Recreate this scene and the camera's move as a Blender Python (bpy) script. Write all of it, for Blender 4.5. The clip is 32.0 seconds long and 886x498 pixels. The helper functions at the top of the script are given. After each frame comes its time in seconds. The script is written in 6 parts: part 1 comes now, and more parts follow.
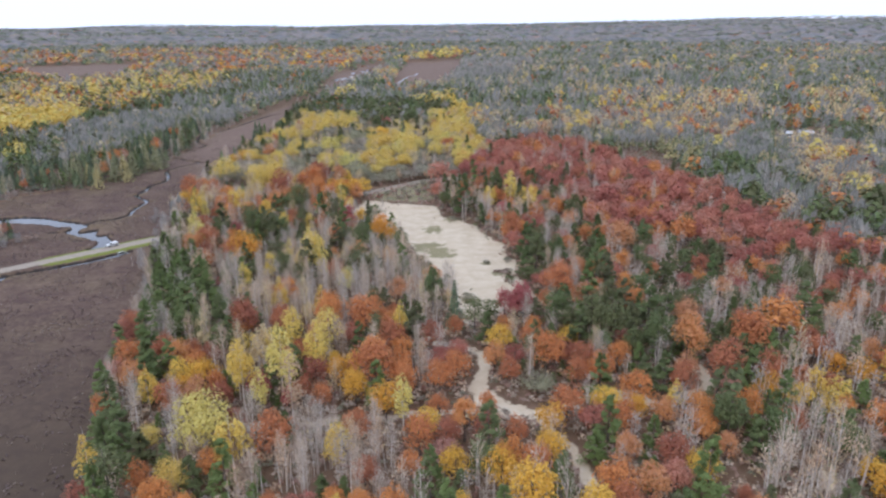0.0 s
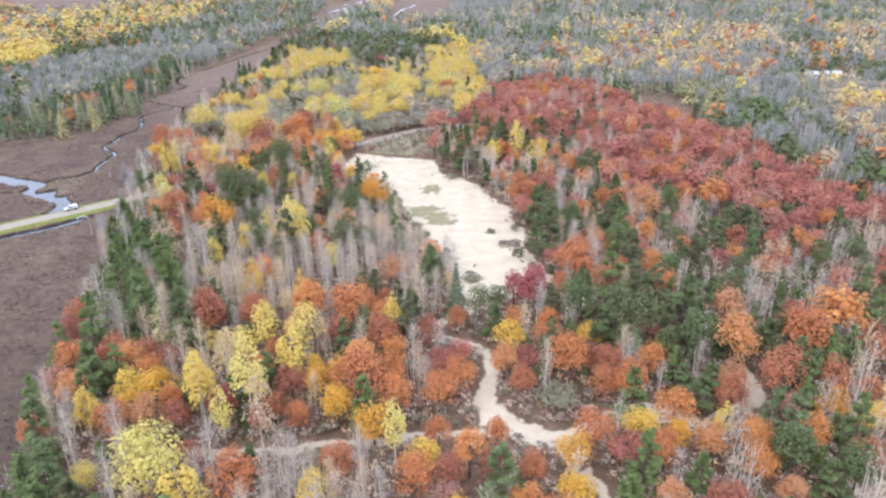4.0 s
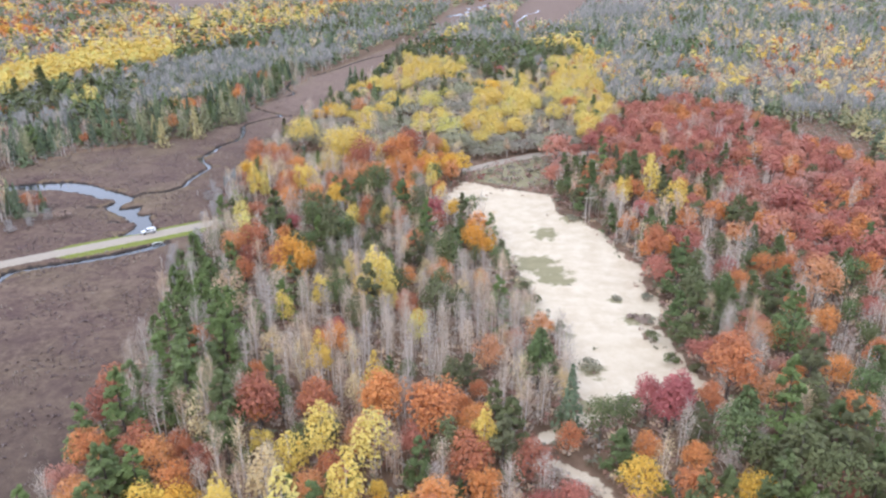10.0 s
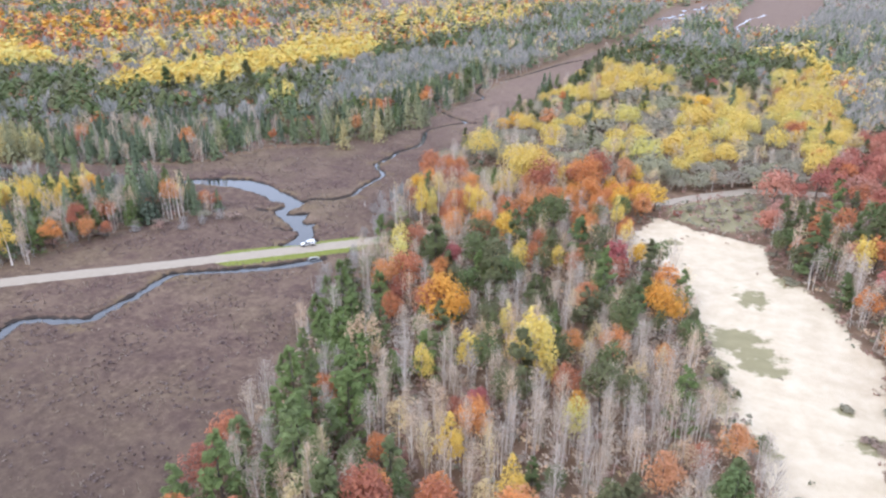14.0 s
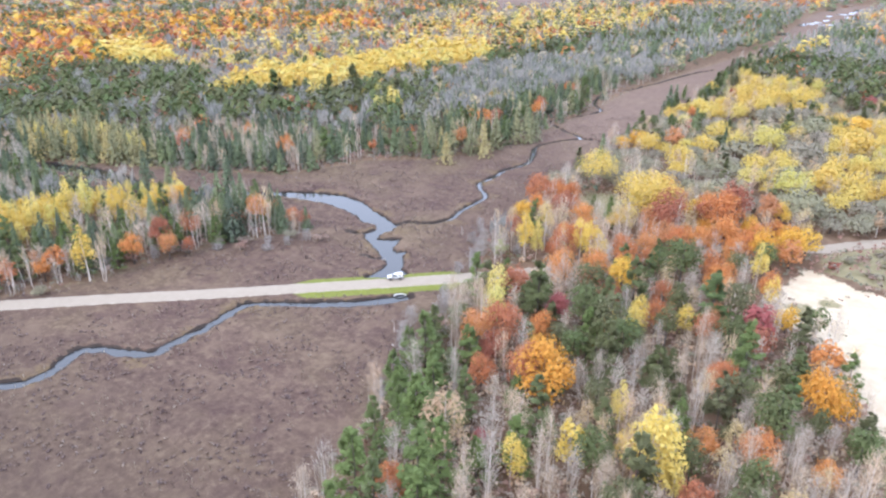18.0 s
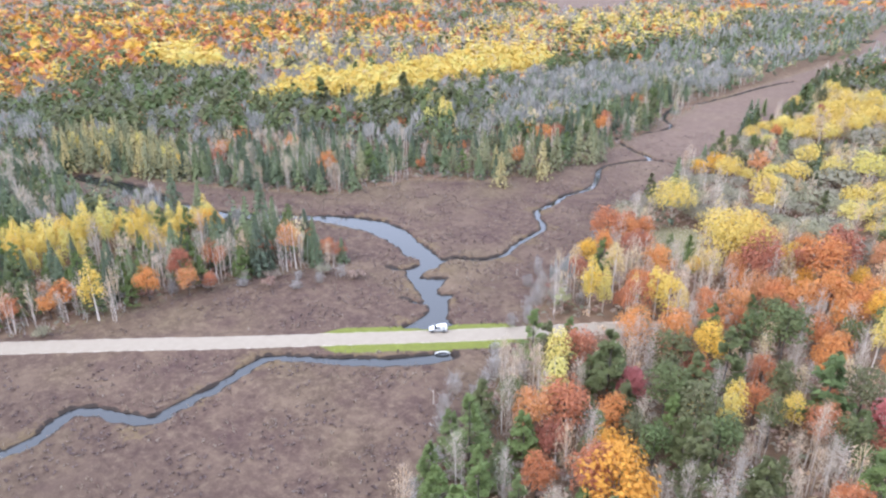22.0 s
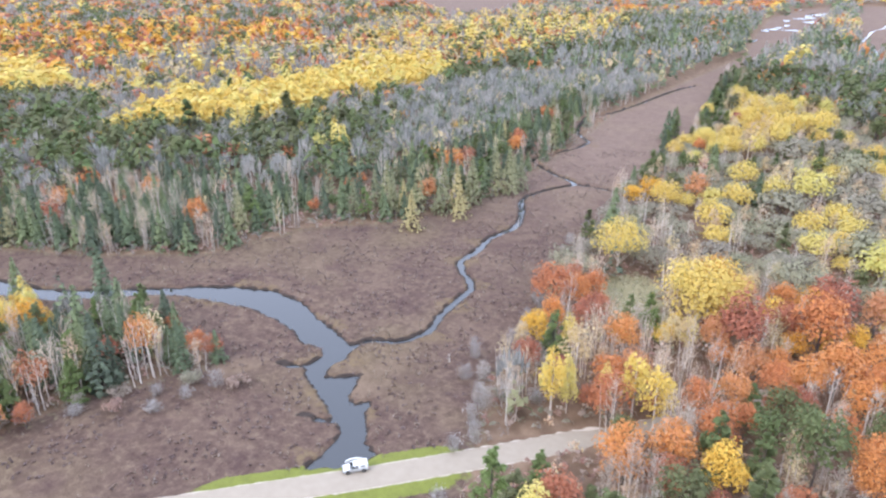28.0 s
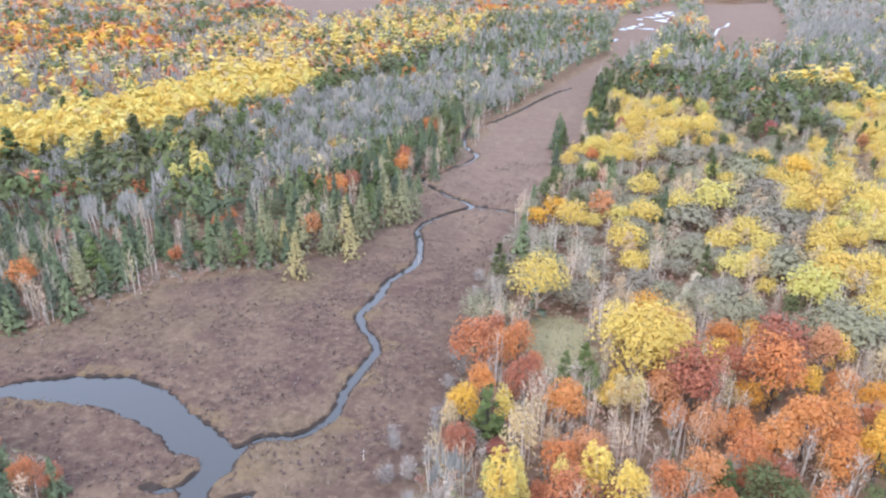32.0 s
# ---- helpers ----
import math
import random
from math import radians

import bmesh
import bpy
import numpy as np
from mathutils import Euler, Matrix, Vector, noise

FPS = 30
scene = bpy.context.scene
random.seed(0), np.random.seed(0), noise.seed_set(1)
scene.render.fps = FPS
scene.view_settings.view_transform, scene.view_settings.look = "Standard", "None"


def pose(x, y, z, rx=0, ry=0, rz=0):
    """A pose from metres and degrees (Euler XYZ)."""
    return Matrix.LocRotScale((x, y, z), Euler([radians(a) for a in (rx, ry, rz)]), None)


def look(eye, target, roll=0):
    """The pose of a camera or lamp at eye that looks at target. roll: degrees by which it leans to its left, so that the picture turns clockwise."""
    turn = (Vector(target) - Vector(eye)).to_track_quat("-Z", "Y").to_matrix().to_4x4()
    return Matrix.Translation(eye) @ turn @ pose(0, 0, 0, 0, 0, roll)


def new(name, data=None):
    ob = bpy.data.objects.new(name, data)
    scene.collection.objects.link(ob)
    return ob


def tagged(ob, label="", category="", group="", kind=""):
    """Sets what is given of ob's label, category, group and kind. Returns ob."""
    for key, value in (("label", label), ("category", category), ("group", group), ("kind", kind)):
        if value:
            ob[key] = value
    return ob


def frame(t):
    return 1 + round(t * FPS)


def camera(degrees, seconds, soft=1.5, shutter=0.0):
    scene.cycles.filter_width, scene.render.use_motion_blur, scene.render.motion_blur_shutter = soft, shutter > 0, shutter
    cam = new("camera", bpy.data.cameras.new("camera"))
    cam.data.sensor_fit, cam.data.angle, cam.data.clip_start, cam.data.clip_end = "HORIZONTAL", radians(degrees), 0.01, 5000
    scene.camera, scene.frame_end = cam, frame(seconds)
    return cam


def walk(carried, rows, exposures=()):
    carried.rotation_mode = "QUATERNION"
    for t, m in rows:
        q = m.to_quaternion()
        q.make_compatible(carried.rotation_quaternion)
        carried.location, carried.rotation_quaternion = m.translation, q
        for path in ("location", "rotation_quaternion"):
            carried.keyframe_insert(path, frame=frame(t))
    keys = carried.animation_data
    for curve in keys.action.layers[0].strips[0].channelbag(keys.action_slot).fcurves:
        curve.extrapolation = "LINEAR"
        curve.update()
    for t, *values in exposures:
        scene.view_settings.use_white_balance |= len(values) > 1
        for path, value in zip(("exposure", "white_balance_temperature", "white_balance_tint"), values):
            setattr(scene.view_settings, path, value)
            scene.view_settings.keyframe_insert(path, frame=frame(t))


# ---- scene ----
# Flight: seconds, place, pitch, roll, heading.
cam = camera(65.15, 32.0, soft=2.4)
PATH = [
    (0, 0.00, 0.00, 79.14, -17.94, -0.40, 0.00),
    (0.5, 0.02, 3.54, 79.20, -20.08, -0.32, -0.00),
    (1, 0.06, 7.29, 79.26, -22.01, -0.40, -0.03),
    (1.5, -0.08, 11.02, 79.33, -23.03, -0.40, -0.08),
    (2, -0.15, 14.78, 79.41, -23.19, -0.37, -0.12),
    (2.5, -0.25, 18.56, 79.49, -23.23, -0.33, -0.16),
    (3, -0.35, 22.28, 79.57, -23.22, -0.32, -0.16),
    (3.5, -0.30, 25.97, 79.64, -23.26, -0.35, -0.14),
    (5.5, -0.73, 38.89, 79.90, -23.24, -0.19, -0.20),
    (6, -0.81, 41.97, 79.87, -23.24, -0.28, -0.20),
    (6.5, -0.94, 45.21, 79.81, -23.21, -0.26, -0.19),
    (7, -1.19, 48.35, 79.71, -23.19, -0.20, -0.21),
    (7.5, -1.47, 51.47, 79.62, -23.13, -0.15, 0.51),
    (8, -1.68, 54.61, 79.57, -23.07, -0.15, 2.56),
    (8.5, -1.81, 57.90, 79.56, -23.07, -0.15, 4.76),
    (9, -2.00, 61.35, 79.59, -23.04, -0.08, 6.54),
    (9.5, -2.31, 64.46, 79.65, -23.04, 0.04, 7.99),
    (10, -2.67, 67.82, 79.75, -23.01, 0.07, 9.36),
    (10.5, -2.94, 71.52, 79.90, -23.06, 0.10, 11.11),
    (11, -3.22, 75.80, 80.07, -23.13, 0.08, 13.07),
    (11.5, -3.76, 79.46, 80.15, -23.17, -0.06, 15.11),
    (12, -4.37, 82.98, 80.22, -23.20, -0.01, 17.15),
    (12.5, -4.99, 86.38, 80.29, -23.21, 0.10, 19.22),
    (13, -5.69, 89.40, 80.33, -23.19, 0.12, 21.28),
    (13.5, -6.42, 92.89, 80.39, -23.22, 0.09, 23.38),
    (14, -7.35, 96.22, 80.47, -23.23, 0.11, 25.50),
    (14.5, -8.50, 99.41, 80.54, -23.24, 0.13, 27.55),
    (15, -9.68, 102.55, 80.59, -23.28, 0.13, 29.42),
    (15.5, -10.76, 105.55, 80.62, -23.23, -0.00, 30.71),
    (17.5, -17.77, 117.21, 80.34, -23.18, 0.03, 33.07),
    (18, -19.44, 120.07, 80.35, -23.20, -0.02, 34.76),
    (18.5, -21.28, 122.93, 80.37, -23.21, 0.00, 36.33),
    (19, -23.08, 125.76, 80.38, -23.18, 0.06, 37.44),
    (19.5, -25.05, 128.51, 80.38, -23.20, 0.08, 37.71),
    (20, -27.01, 131.10, 80.40, -23.18, 0.00, 37.83),
    (20.5, -29.11, 133.90, 80.41, -23.18, 0.01, 38.27),
    (21, -31.27, 136.75, 80.42, -23.15, 0.01, 38.80),
    (21.5, -33.49, 139.56, 80.43, -23.14, -0.05, 39.21),
    (22, -35.63, 142.45, 80.41, -23.11, -0.05, 39.29),
    (22.5, -37.90, 145.30, 80.36, -23.06, 0.05, 39.28),
    (23, -40.24, 147.94, 80.32, -23.02, -0.05, 39.29),
    (23.5, -42.78, 151.04, 80.26, -23.01, 0.02, 39.32),
    (24, -45.26, 153.98, 80.23, -23.01, -0.00, 39.36),
    (24.5, -47.76, 156.74, 80.19, -22.99, 0.00, 39.38),
    (26.5, -57.45, 167.91, 79.85, -22.80, -0.33, 39.62),
    (27, -60.41, 171.16, 79.76, -22.91, -0.18, 39.31),
    (27.5, -63.10, 174.14, 79.68, -22.95, -0.02, 35.52),
    (28, -65.84, 177.00, 79.64, -22.96, -0.09, 30.05),
    (28.5, -68.46, 179.87, 79.67, -22.99, -0.06, 27.73),
    (29, -70.95, 182.68, 79.72, -22.99, -0.06, 26.00),
    (29.5, -73.26, 185.60, 79.82, -23.00, -0.10, 24.19),
    (30, -75.51, 188.54, 79.94, -23.00, -0.16, 22.76),
    (30.5, -77.83, 191.39, 80.08, -23.01, -0.08, 22.55),
    (31, -79.86, 194.34, 80.22, -23.00, -0.04, 22.38),
    (31.5, -81.73, 197.39, 80.34, -22.97, -0.01, 20.85),
    (32, -84.08, 200.46, 80.42, -23.01, 0.23, 18.88),
]

walk(cam, [(t, pose(x, y, z, 90 + pitch, 0, yaw) @ pose(0, 0, 0, 0, 0, roll)) for t, x, y, z, pitch, roll, yaw in PATH],
     exposures=[(0, 0.1), (0.5, 0.2), (1.0, 0.5), (1.6, 0.75), (3.5, 0.84), (7, 0.78), (11, 0.72), (14, 0.8), (19, 1.06), (32, 1.0)])

# ---------------------------------------------------------------- light: bright overcast
world = bpy.data.worlds.new("overcast_sky")
scene.world = world
world.use_nodes = True
wn, wl = world.node_tree.nodes, world.node_tree.links
sky = wn.new("ShaderNodeTexSky")
sky.sky_type, sky.sun_disc = "NISHITA", False
sky.sun_elevation, sky.sun_rotation = radians(42), radians(200)
sky.dust_density, sky.air_density = 4.0, 1.0
cloud = wn.new("ShaderNodeMix")
cloud.data_type = "RGBA"
cloud.inputs[0].default_value = 0.94
cloud.inputs[7].default_value = (6.5, 7.4, 9.9, 1)
wl.new(sky.outputs[0], cloud.inputs[6])
wl.new(cloud.outputs[2], wn["Background"].inputs[0])
wn["Background"].inputs[1].default_value = 0.15
sun_data = bpy.data.lights.new("sun", "SUN")
sun_data.energy, sun_data.angle, sun_data.color = 0.8, radians(25), (1.0, 0.97, 0.93)
sun = new("sun", sun_data)
sun.matrix_world = look((0, 0, 100), (math.sin(radians(20)) * 60, math.cos(radians(20)) * 60, 100 - 60 * math.tan(radians(42))))


# ---------------------------------------------------------------- materials
def nodes_of(name):
    m = bpy.data.materials.new(name)
    m.use_nodes = True
    return m, m.node_tree.nodes, m.node_tree.links, m.node_tree.nodes["Principled BSDF"]


def mix(nt, ln, fac, a, b, mode="MIX"):
    n = nt.new("ShaderNodeMix")
    n.data_type, n.blend_type = "RGBA", mode
    for socket, value in ((n.inputs[0], fac), (n.inputs[6], a), (n.inputs[7], b)):
        if hasattr(value, "links"):
            ln.new(value, socket)
        elif isinstance(value, (int, float)):
            socket.default_value = value
        else:
            socket.default_value = (*value, 1)
    return n.outputs[2]


def maths(nt, ln, op, a, b=0.5, clamp=False):
    n = nt.new("ShaderNodeMath")
    n.operation, n.use_clamp = op, clamp
    for socket, value in ((n.inputs[0], a), (n.inputs[1], b)):
        if hasattr(value, "links"):
            ln.new(value, socket)
        else:
            socket.default_value = value
    return n.outputs[0]


def grain(nt, ln, scale, detail=3.0, vec=None, rough=0.55):
    n = nt.new("ShaderNodeTexNoise")
    n.inputs["Scale"].default_value, n.inputs["Detail"].default_value = scale, detail
    n.inputs["Roughness"].default_value = rough
    if vec is not None:
        ln.new(vec, n.inputs["Vector"])
    return n.outputs[0]


def ramp(nt, ln, fac, stops):
    n = nt.new("ShaderNodeValToRGB")
    while len(n.color_ramp.elements) < len(stops):
        n.color_ramp.elements.new(0.5)
    for e, (p, c) in zip(n.color_ramp.elements, stops):
        e.position, e.color = p, (*c, 1)
    ln.new(fac, n.inputs[0])
    return n.outputs[0]


def dusty(c, grey=0.31, lift=1.28):
    """A leaf colour drawn towards its own grey, then multiplied by lift."""
    lum = 0.25 * c[0] + 0.65 * c[1] + 0.1 * c[2]
    return tuple(min(0.8, lift * (v * (1 - grey) + lum * grey)) for v in c)


def leaf_material(name, stops, spread=0.2, translucent=0.42, grey=0.3, lift=1.28):
    """Foliage: one hue for each tree, lightness that varies from leaf tuft to leaf tuft."""
    m, nt, ln, bsdf = nodes_of(name)
    stops = [(p, dusty(c, grey, lift)) for p, c in stops]
    info, geo, att = nt.new("ShaderNodeObjectInfo"), nt.new("ShaderNodeNewGeometry"), nt.new("ShaderNodeAttribute")
    att.attribute_name = "tint"
    pick = maths(nt, ln, "FRACT", maths(nt, ln, "ADD", info.outputs["Random"], att.outputs["Fac"]))
    wander = maths(nt, ln, "MULTIPLY", maths(nt, ln, "SUBTRACT", geo.outputs["Random Per Island"], 0.5), 0.16)
    hue = ramp(nt, ln, maths(nt, ln, "ADD", pick, wander, True), stops)
    value = maths(nt, ln, "ADD", maths(nt, ln, "MULTIPLY", geo.outputs["Random Per Island"], 1.5 * spread), 1 - 0.75 * spread)
    hsv = nt.new("ShaderNodeHueSaturation")
    ln.new(hue, hsv.inputs["Color"])
    ln.new(value, hsv.inputs["Value"])
    ln.new(hsv.outputs[0], bsdf.inputs["Base Color"])
    bsdf.inputs["Roughness"].default_value = 0.75
    bsdf.inputs["Specular IOR Level"].default_value = 0.2
    thin, both = nt.new("ShaderNodeBsdfTranslucent"), nt.new("ShaderNodeMixShader")
    ln.new(hsv.outputs[0], thin.inputs["Color"])
    both.inputs[0].default_value = translucent
    ln.new(bsdf.outputs[0], both.inputs[1])
    ln.new(thin.outputs[0], both.inputs[2])
    ln.new(both.outputs[0], nt["Material Output"].inputs["Surface"])
    return m


def bark_material(name, a, b):
    m, nt, ln, bsdf = nodes_of(name)
    geo, info = nt.new("ShaderNodeNewGeometry"), nt.new("ShaderNodeObjectInfo")
    fac = maths(nt, ln, "FRACT", maths(nt, ln, "ADD", geo.outputs["Random Per Island"], info.outputs["Random"]))
    col = mix(nt, ln, fac, a, b)
    co = nt.new("ShaderNodeTexCoord")
    col = mix(nt, ln, maths(nt, ln, "MULTIPLY", grain(nt, ln, 3.0, 4, co.outputs["Object"]), 0.5), col, tuple(0.45 * v for v in a))
    ln.new(col, bsdf.inputs["Base Color"])
    bsdf.inputs["Roughness"].default_value = 0.9
    return m


LEAF = {
    "oak": leaf_material("oak_leaves", [(0.0, (0.29, 0.10, 0.065)), (0.25, (0.40, 0.145, 0.07)), (0.55, (0.48, 0.175, 0.055)), (0.82, (0.57, 0.235, 0.055)), (1.0, (0.46, 0.22, 0.11))], 0.28, 0.3, grey=0.10, lift=1.2),
    "red": leaf_material("red_oak_leaves", [(0.0, (0.33, 0.105, 0.08)), (0.5, (0.41, 0.145, 0.095)), (0.8, (0.47, 0.19, 0.115)), (1.0, (0.37, 0.19, 0.145))], 0.3, 0.3, grey=0.13, lift=1.22),
    "maple": leaf_material("gold_maple_leaves", [(0.0, (0.57, 0.27, 0.05)), (0.5, (0.63, 0.37, 0.06)), (1.0, (0.66, 0.45, 0.09))], 0.25, 0.32, grey=0.02, lift=1.12),
    "crimson": leaf_material("crimson_leaves", [(0.0, (0.36, 0.075, 0.075)), (1.0, (0.46, 0.145, 0.115))], 0.25, 0.3, grey=0.22, lift=1.22),
    "aspen": leaf_material("aspen_leaves", [(0.0, (0.63, 0.42, 0.07)), (0.4, (0.69, 0.51, 0.095)), (0.8, (0.69, 0.56, 0.15)), (1.0, (0.60, 0.54, 0.15))], 0.14, 0.38, grey=0.1, lift=1.08),
    "poplar": leaf_material("poplar_leaves", [(0.0, (0.64, 0.44, 0.09)), (0.45, (0.67, 0.505, 0.11)), (0.8, (0.66, 0.54, 0.14)), (1.0, (0.56, 0.51, 0.13))], 0.22, 0.36, grey=0.1, lift=1.06),
    "birch": leaf_material("pale_birch_leaves", [(0.0, (0.60, 0.43, 0.20)), (0.6, (0.62, 0.49, 0.23)), (1.0, (0.54, 0.36, 0.21))], 0.18, grey=0.18, lift=1.05),
    "bare": leaf_material("last_leaves", [(0.0, (0.38, 0.315, 0.255)), (0.4, (0.46, 0.365, 0.265)), (0.75, (0.56, 0.40, 0.24)), (0.9, (0.58, 0.35, 0.18)), (1.0, (0.60, 0.47, 0.19))]),
    "pine": leaf_material("pine_needles", [(0.0, (0.12, 0.118, 0.058)), (0.4, (0.112, 0.123, 0.047)), (0.8, (0.10, 0.126, 0.044)), (1.0, (0.105, 0.147, 0.05))], 0.3, 0.28, grey=0.1, lift=1.24),
    "fir": leaf_material("white_pine_needles", [(0.0, (0.15, 0.175, 0.075)), (0.5, (0.135, 0.18, 0.055)), (1.0, (0.155, 0.21, 0.06))], 0.3, 0.28, grey=0.1, lift=1.12),
    "spruce": leaf_material("spruce_needles", [(0.0, (0.092, 0.115, 0.074)), (0.6, (0.125, 0.163, 0.084)), (1.0, (0.19, 0.225, 0.098))], 0.25, 0.3, grey=0.15, lift=1.32),
    "tamarack": leaf_material("tamarack_needles", [(0.0, (0.20, 0.21, 0.09)), (0.55, (0.29, 0.27, 0.10)), (1.0, (0.46, 0.35, 0.085))], 0.22, 0.35),
    "willow": leaf_material("willow_leaves", [(0.0, (0.255, 0.22, 0.17)), (0.5, (0.265, 0.245, 0.17)), (1.0, (0.275, 0.265, 0.16))], 0.08, 0.34, grey=0.12),
    "grey": leaf_material("alder_twigs", [(0.0, (0.30, 0.265, 0.24)), (0.6, (0.36, 0.325, 0.295)), (1.0, (0.41, 0.36, 0.31))], 0.25, 0.2, lift=1.15),
    "brush": leaf_material("undergrowth", [(0.0, (0.33, 0.15, 0.10)), (0.4, (0.34, 0.22, 0.16)), (0.7, (0.26, 0.21, 0.15)), (1.0, (0.18, 0.19, 0.10))], 0.25, 0.35),
    "straw": leaf_material("meadow_grass", [(0.0, (0.32, 0.29, 0.17)), (0.5, (0.40, 0.345, 0.22)), (1.0, (0.30, 0.30, 0.15))], 0.2, 0.4),
    "heath": leaf_material("marsh_heath", [(0.0, (0.12, 0.075, 0.07)), (0.5, (0.165, 0.11, 0.10)), (0.85, (0.21, 0.15, 0.12)), (1.0, (0.27, 0.20, 0.14))], 0.25, 0.4),
    "sedge": leaf_material("sedge_blades", [(0.0, (0.17, 0.125, 0.085)), (0.6, (0.24, 0.18, 0.12)), (1.0, (0.34, 0.27, 0.18))], 0.2, 0.4),
}
BARK = {
    "dark": bark_material("dark_bark", (0.09, 0.07, 0.06), (0.16, 0.13, 0.11)),
    "pale": bark_material("pale_bark", (0.58, 0.48, 0.405), (0.80, 0.73, 0.65)),
}


def ground_material():
    """Marsh, leaf litter, sand, gravel, grass and peat, each where its share of the ground is."""
    m, nt, ln, bsdf = nodes_of("ground")
    pos = nt.new("ShaderNodeNewGeometry").outputs["Position"]
    big, mid, fine = grain(nt, ln, 0.03, 4, pos), grain(nt, ln, 0.25, 4, pos), grain(nt, ln, 2.2, 3, pos)
    rough_edge = maths(nt, ln, "SUBTRACT", grain(nt, ln, 0.7, 5, pos, 0.65), 0.5)

    def share(name, sharp=5.0, wobble=1.2):
        a = nt.new("ShaderNodeAttribute")
        a.attribute_name = name
        v = maths(nt, ln, "ADD", a.outputs["Fac"], maths(nt, ln, "MULTIPLY", rough_edge, wobble))
        return maths(nt, ln, "ADD", maths(nt, ln, "MULTIPLY", maths(nt, ln, "SUBTRACT", v, 0.5), sharp), 0.5, True)

    litter = ramp(nt, ln, mid, [(0.3, (0.13, 0.08, 0.056)), (0.5, (0.21, 0.13, 0.09)), (0.7, (0.30, 0.20, 0.14))])
    litter = mix(nt, ln, maths(nt, ln, "MULTIPLY", fine, 0.6), litter, (0.16, 0.12, 0.075))
    marsh = ramp(nt, ln, mid, [(0.3, (0.072, 0.042, 0.036)), (0.5, (0.11, 0.066, 0.053)), (0.72, (0.155, 0.105, 0.074))])
    marsh = mix(nt, ln, ramp(nt, ln, big, [(0.48, (0, 0, 0)), (0.7, (0.6, 0.6, 0.6))]), marsh, (0.22, 0.17, 0.085))
    tussock = ramp(nt, ln, grain(nt, ln, 0.55, 8, pos, 0.78), [(0.36, (0.055, 0.036, 0.031)), (0.5, (0.125, 0.084, 0.066)), (0.64, (0.25, 0.185, 0.13))])
    marsh = mix(nt, ln, 0.55, marsh, tussock)
    marsh = mix(nt, ln, ramp(nt, ln, grain(nt, ln, 0.075, 5, pos, 0.68), [(0.5, (0, 0, 0)), (0.68, (0.55, 0.55, 0.55))]), marsh, (0.215, 0.15, 0.105))
    marsh = mix(nt, ln, ramp(nt, ln, grain(nt, ln, 0.11, 4, pos, 0.6), [(0.3, (0.5, 0.5, 0.5)), (0.46, (0, 0, 0))]), marsh, (0.075, 0.043, 0.043))
    south = nt.new("ShaderNodeMapRange")
    split = nt.new("ShaderNodeSeparateXYZ")
    ln.new(pos, split.inputs[0])
    ln.new(maths(nt, ln, "ADD", split.outputs[1], maths(nt, ln, "MULTIPLY", big, 60)), south.inputs[0])
    south.inputs[1].default_value, south.inputs[2].default_value, south.inputs[3].default_value, south.inputs[4].default_value = 225, 140, 0.0, 0.82
    marsh = mix(nt, ln, south.outputs[0], marsh, mix(nt, ln, mid, (0.055, 0.038, 0.032), (0.105, 0.078, 0.05)))
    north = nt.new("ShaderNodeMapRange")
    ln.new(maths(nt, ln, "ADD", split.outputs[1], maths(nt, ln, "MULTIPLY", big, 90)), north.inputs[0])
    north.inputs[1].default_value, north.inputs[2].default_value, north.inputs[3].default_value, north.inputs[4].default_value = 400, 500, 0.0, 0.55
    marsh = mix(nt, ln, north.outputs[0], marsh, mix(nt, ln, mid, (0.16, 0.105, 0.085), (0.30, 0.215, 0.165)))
    sand = ramp(nt, ln, mid, [(0.28, (0.50, 0.41, 0.292)), (0.5, (0.58, 0.49, 0.36)), (0.7, (0.64, 0.555, 0.425))])
    sand = mix(nt, ln, maths(nt, ln, "MULTIPLY", fine, 0.35), sand, (0.58, 0.45, 0.32))
    sand = mix(nt, ln, ramp(nt, ln, grain(nt, ln, 0.10, 6, pos, 0.7), [(0.52, (0, 0, 0)), (0.7, (0.6, 0.6, 0.6))]), sand, (0.47, 0.37, 0.26))
    gravel = mix(nt, ln, fine, (0.50, 0.42, 0.34), (0.64, 0.56, 0.47))
    grass = mix(nt, ln, grain(nt, ln, 0.6, 5, pos, 0.7), (0.11, 0.115, 0.035), (0.25, 0.275, 0.06))
    scrub = mix(nt, ln, mid, (0.19, 0.175, 0.095), (0.35, 0.30, 0.18))
    # Treetop patches of the far ground; their greys also stand in for distance haze.
    canopy = ramp(nt, ln, grain(nt, ln, 0.012, 6, pos, 0.75), [(0.35, (0.10, 0.12, 0.12)), (0.45, (0.20, 0.20, 0.21)), (0.54, (0.25, 0.20, 0.17)), (0.62, (0.22, 0.215, 0.22)), (0.72, (0.36, 0.27, 0.13))])
    col = litter
    col = mix(nt, ln, share("canopy", 2, 0), col, canopy)
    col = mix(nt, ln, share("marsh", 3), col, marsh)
    sedge = mix(nt, ln, grain(nt, ln, 0.9, 5, pos, 0.7), (0.11, 0.075, 0.045), (0.25, 0.18, 0.10))
    col = mix(nt, ln, share("sedge", 2.2, 1.9), col, sedge)
    col = mix(nt, ln, share("sand", 4, 1.3), col, sand)
    col = mix(nt, ln, share("scrub", 2.5, 1.6), col, scrub)
    col = mix(nt, ln, share("grass", 5), col, grass)
    col = mix(nt, ln, share("gravel", 4, 0.8), col, gravel)
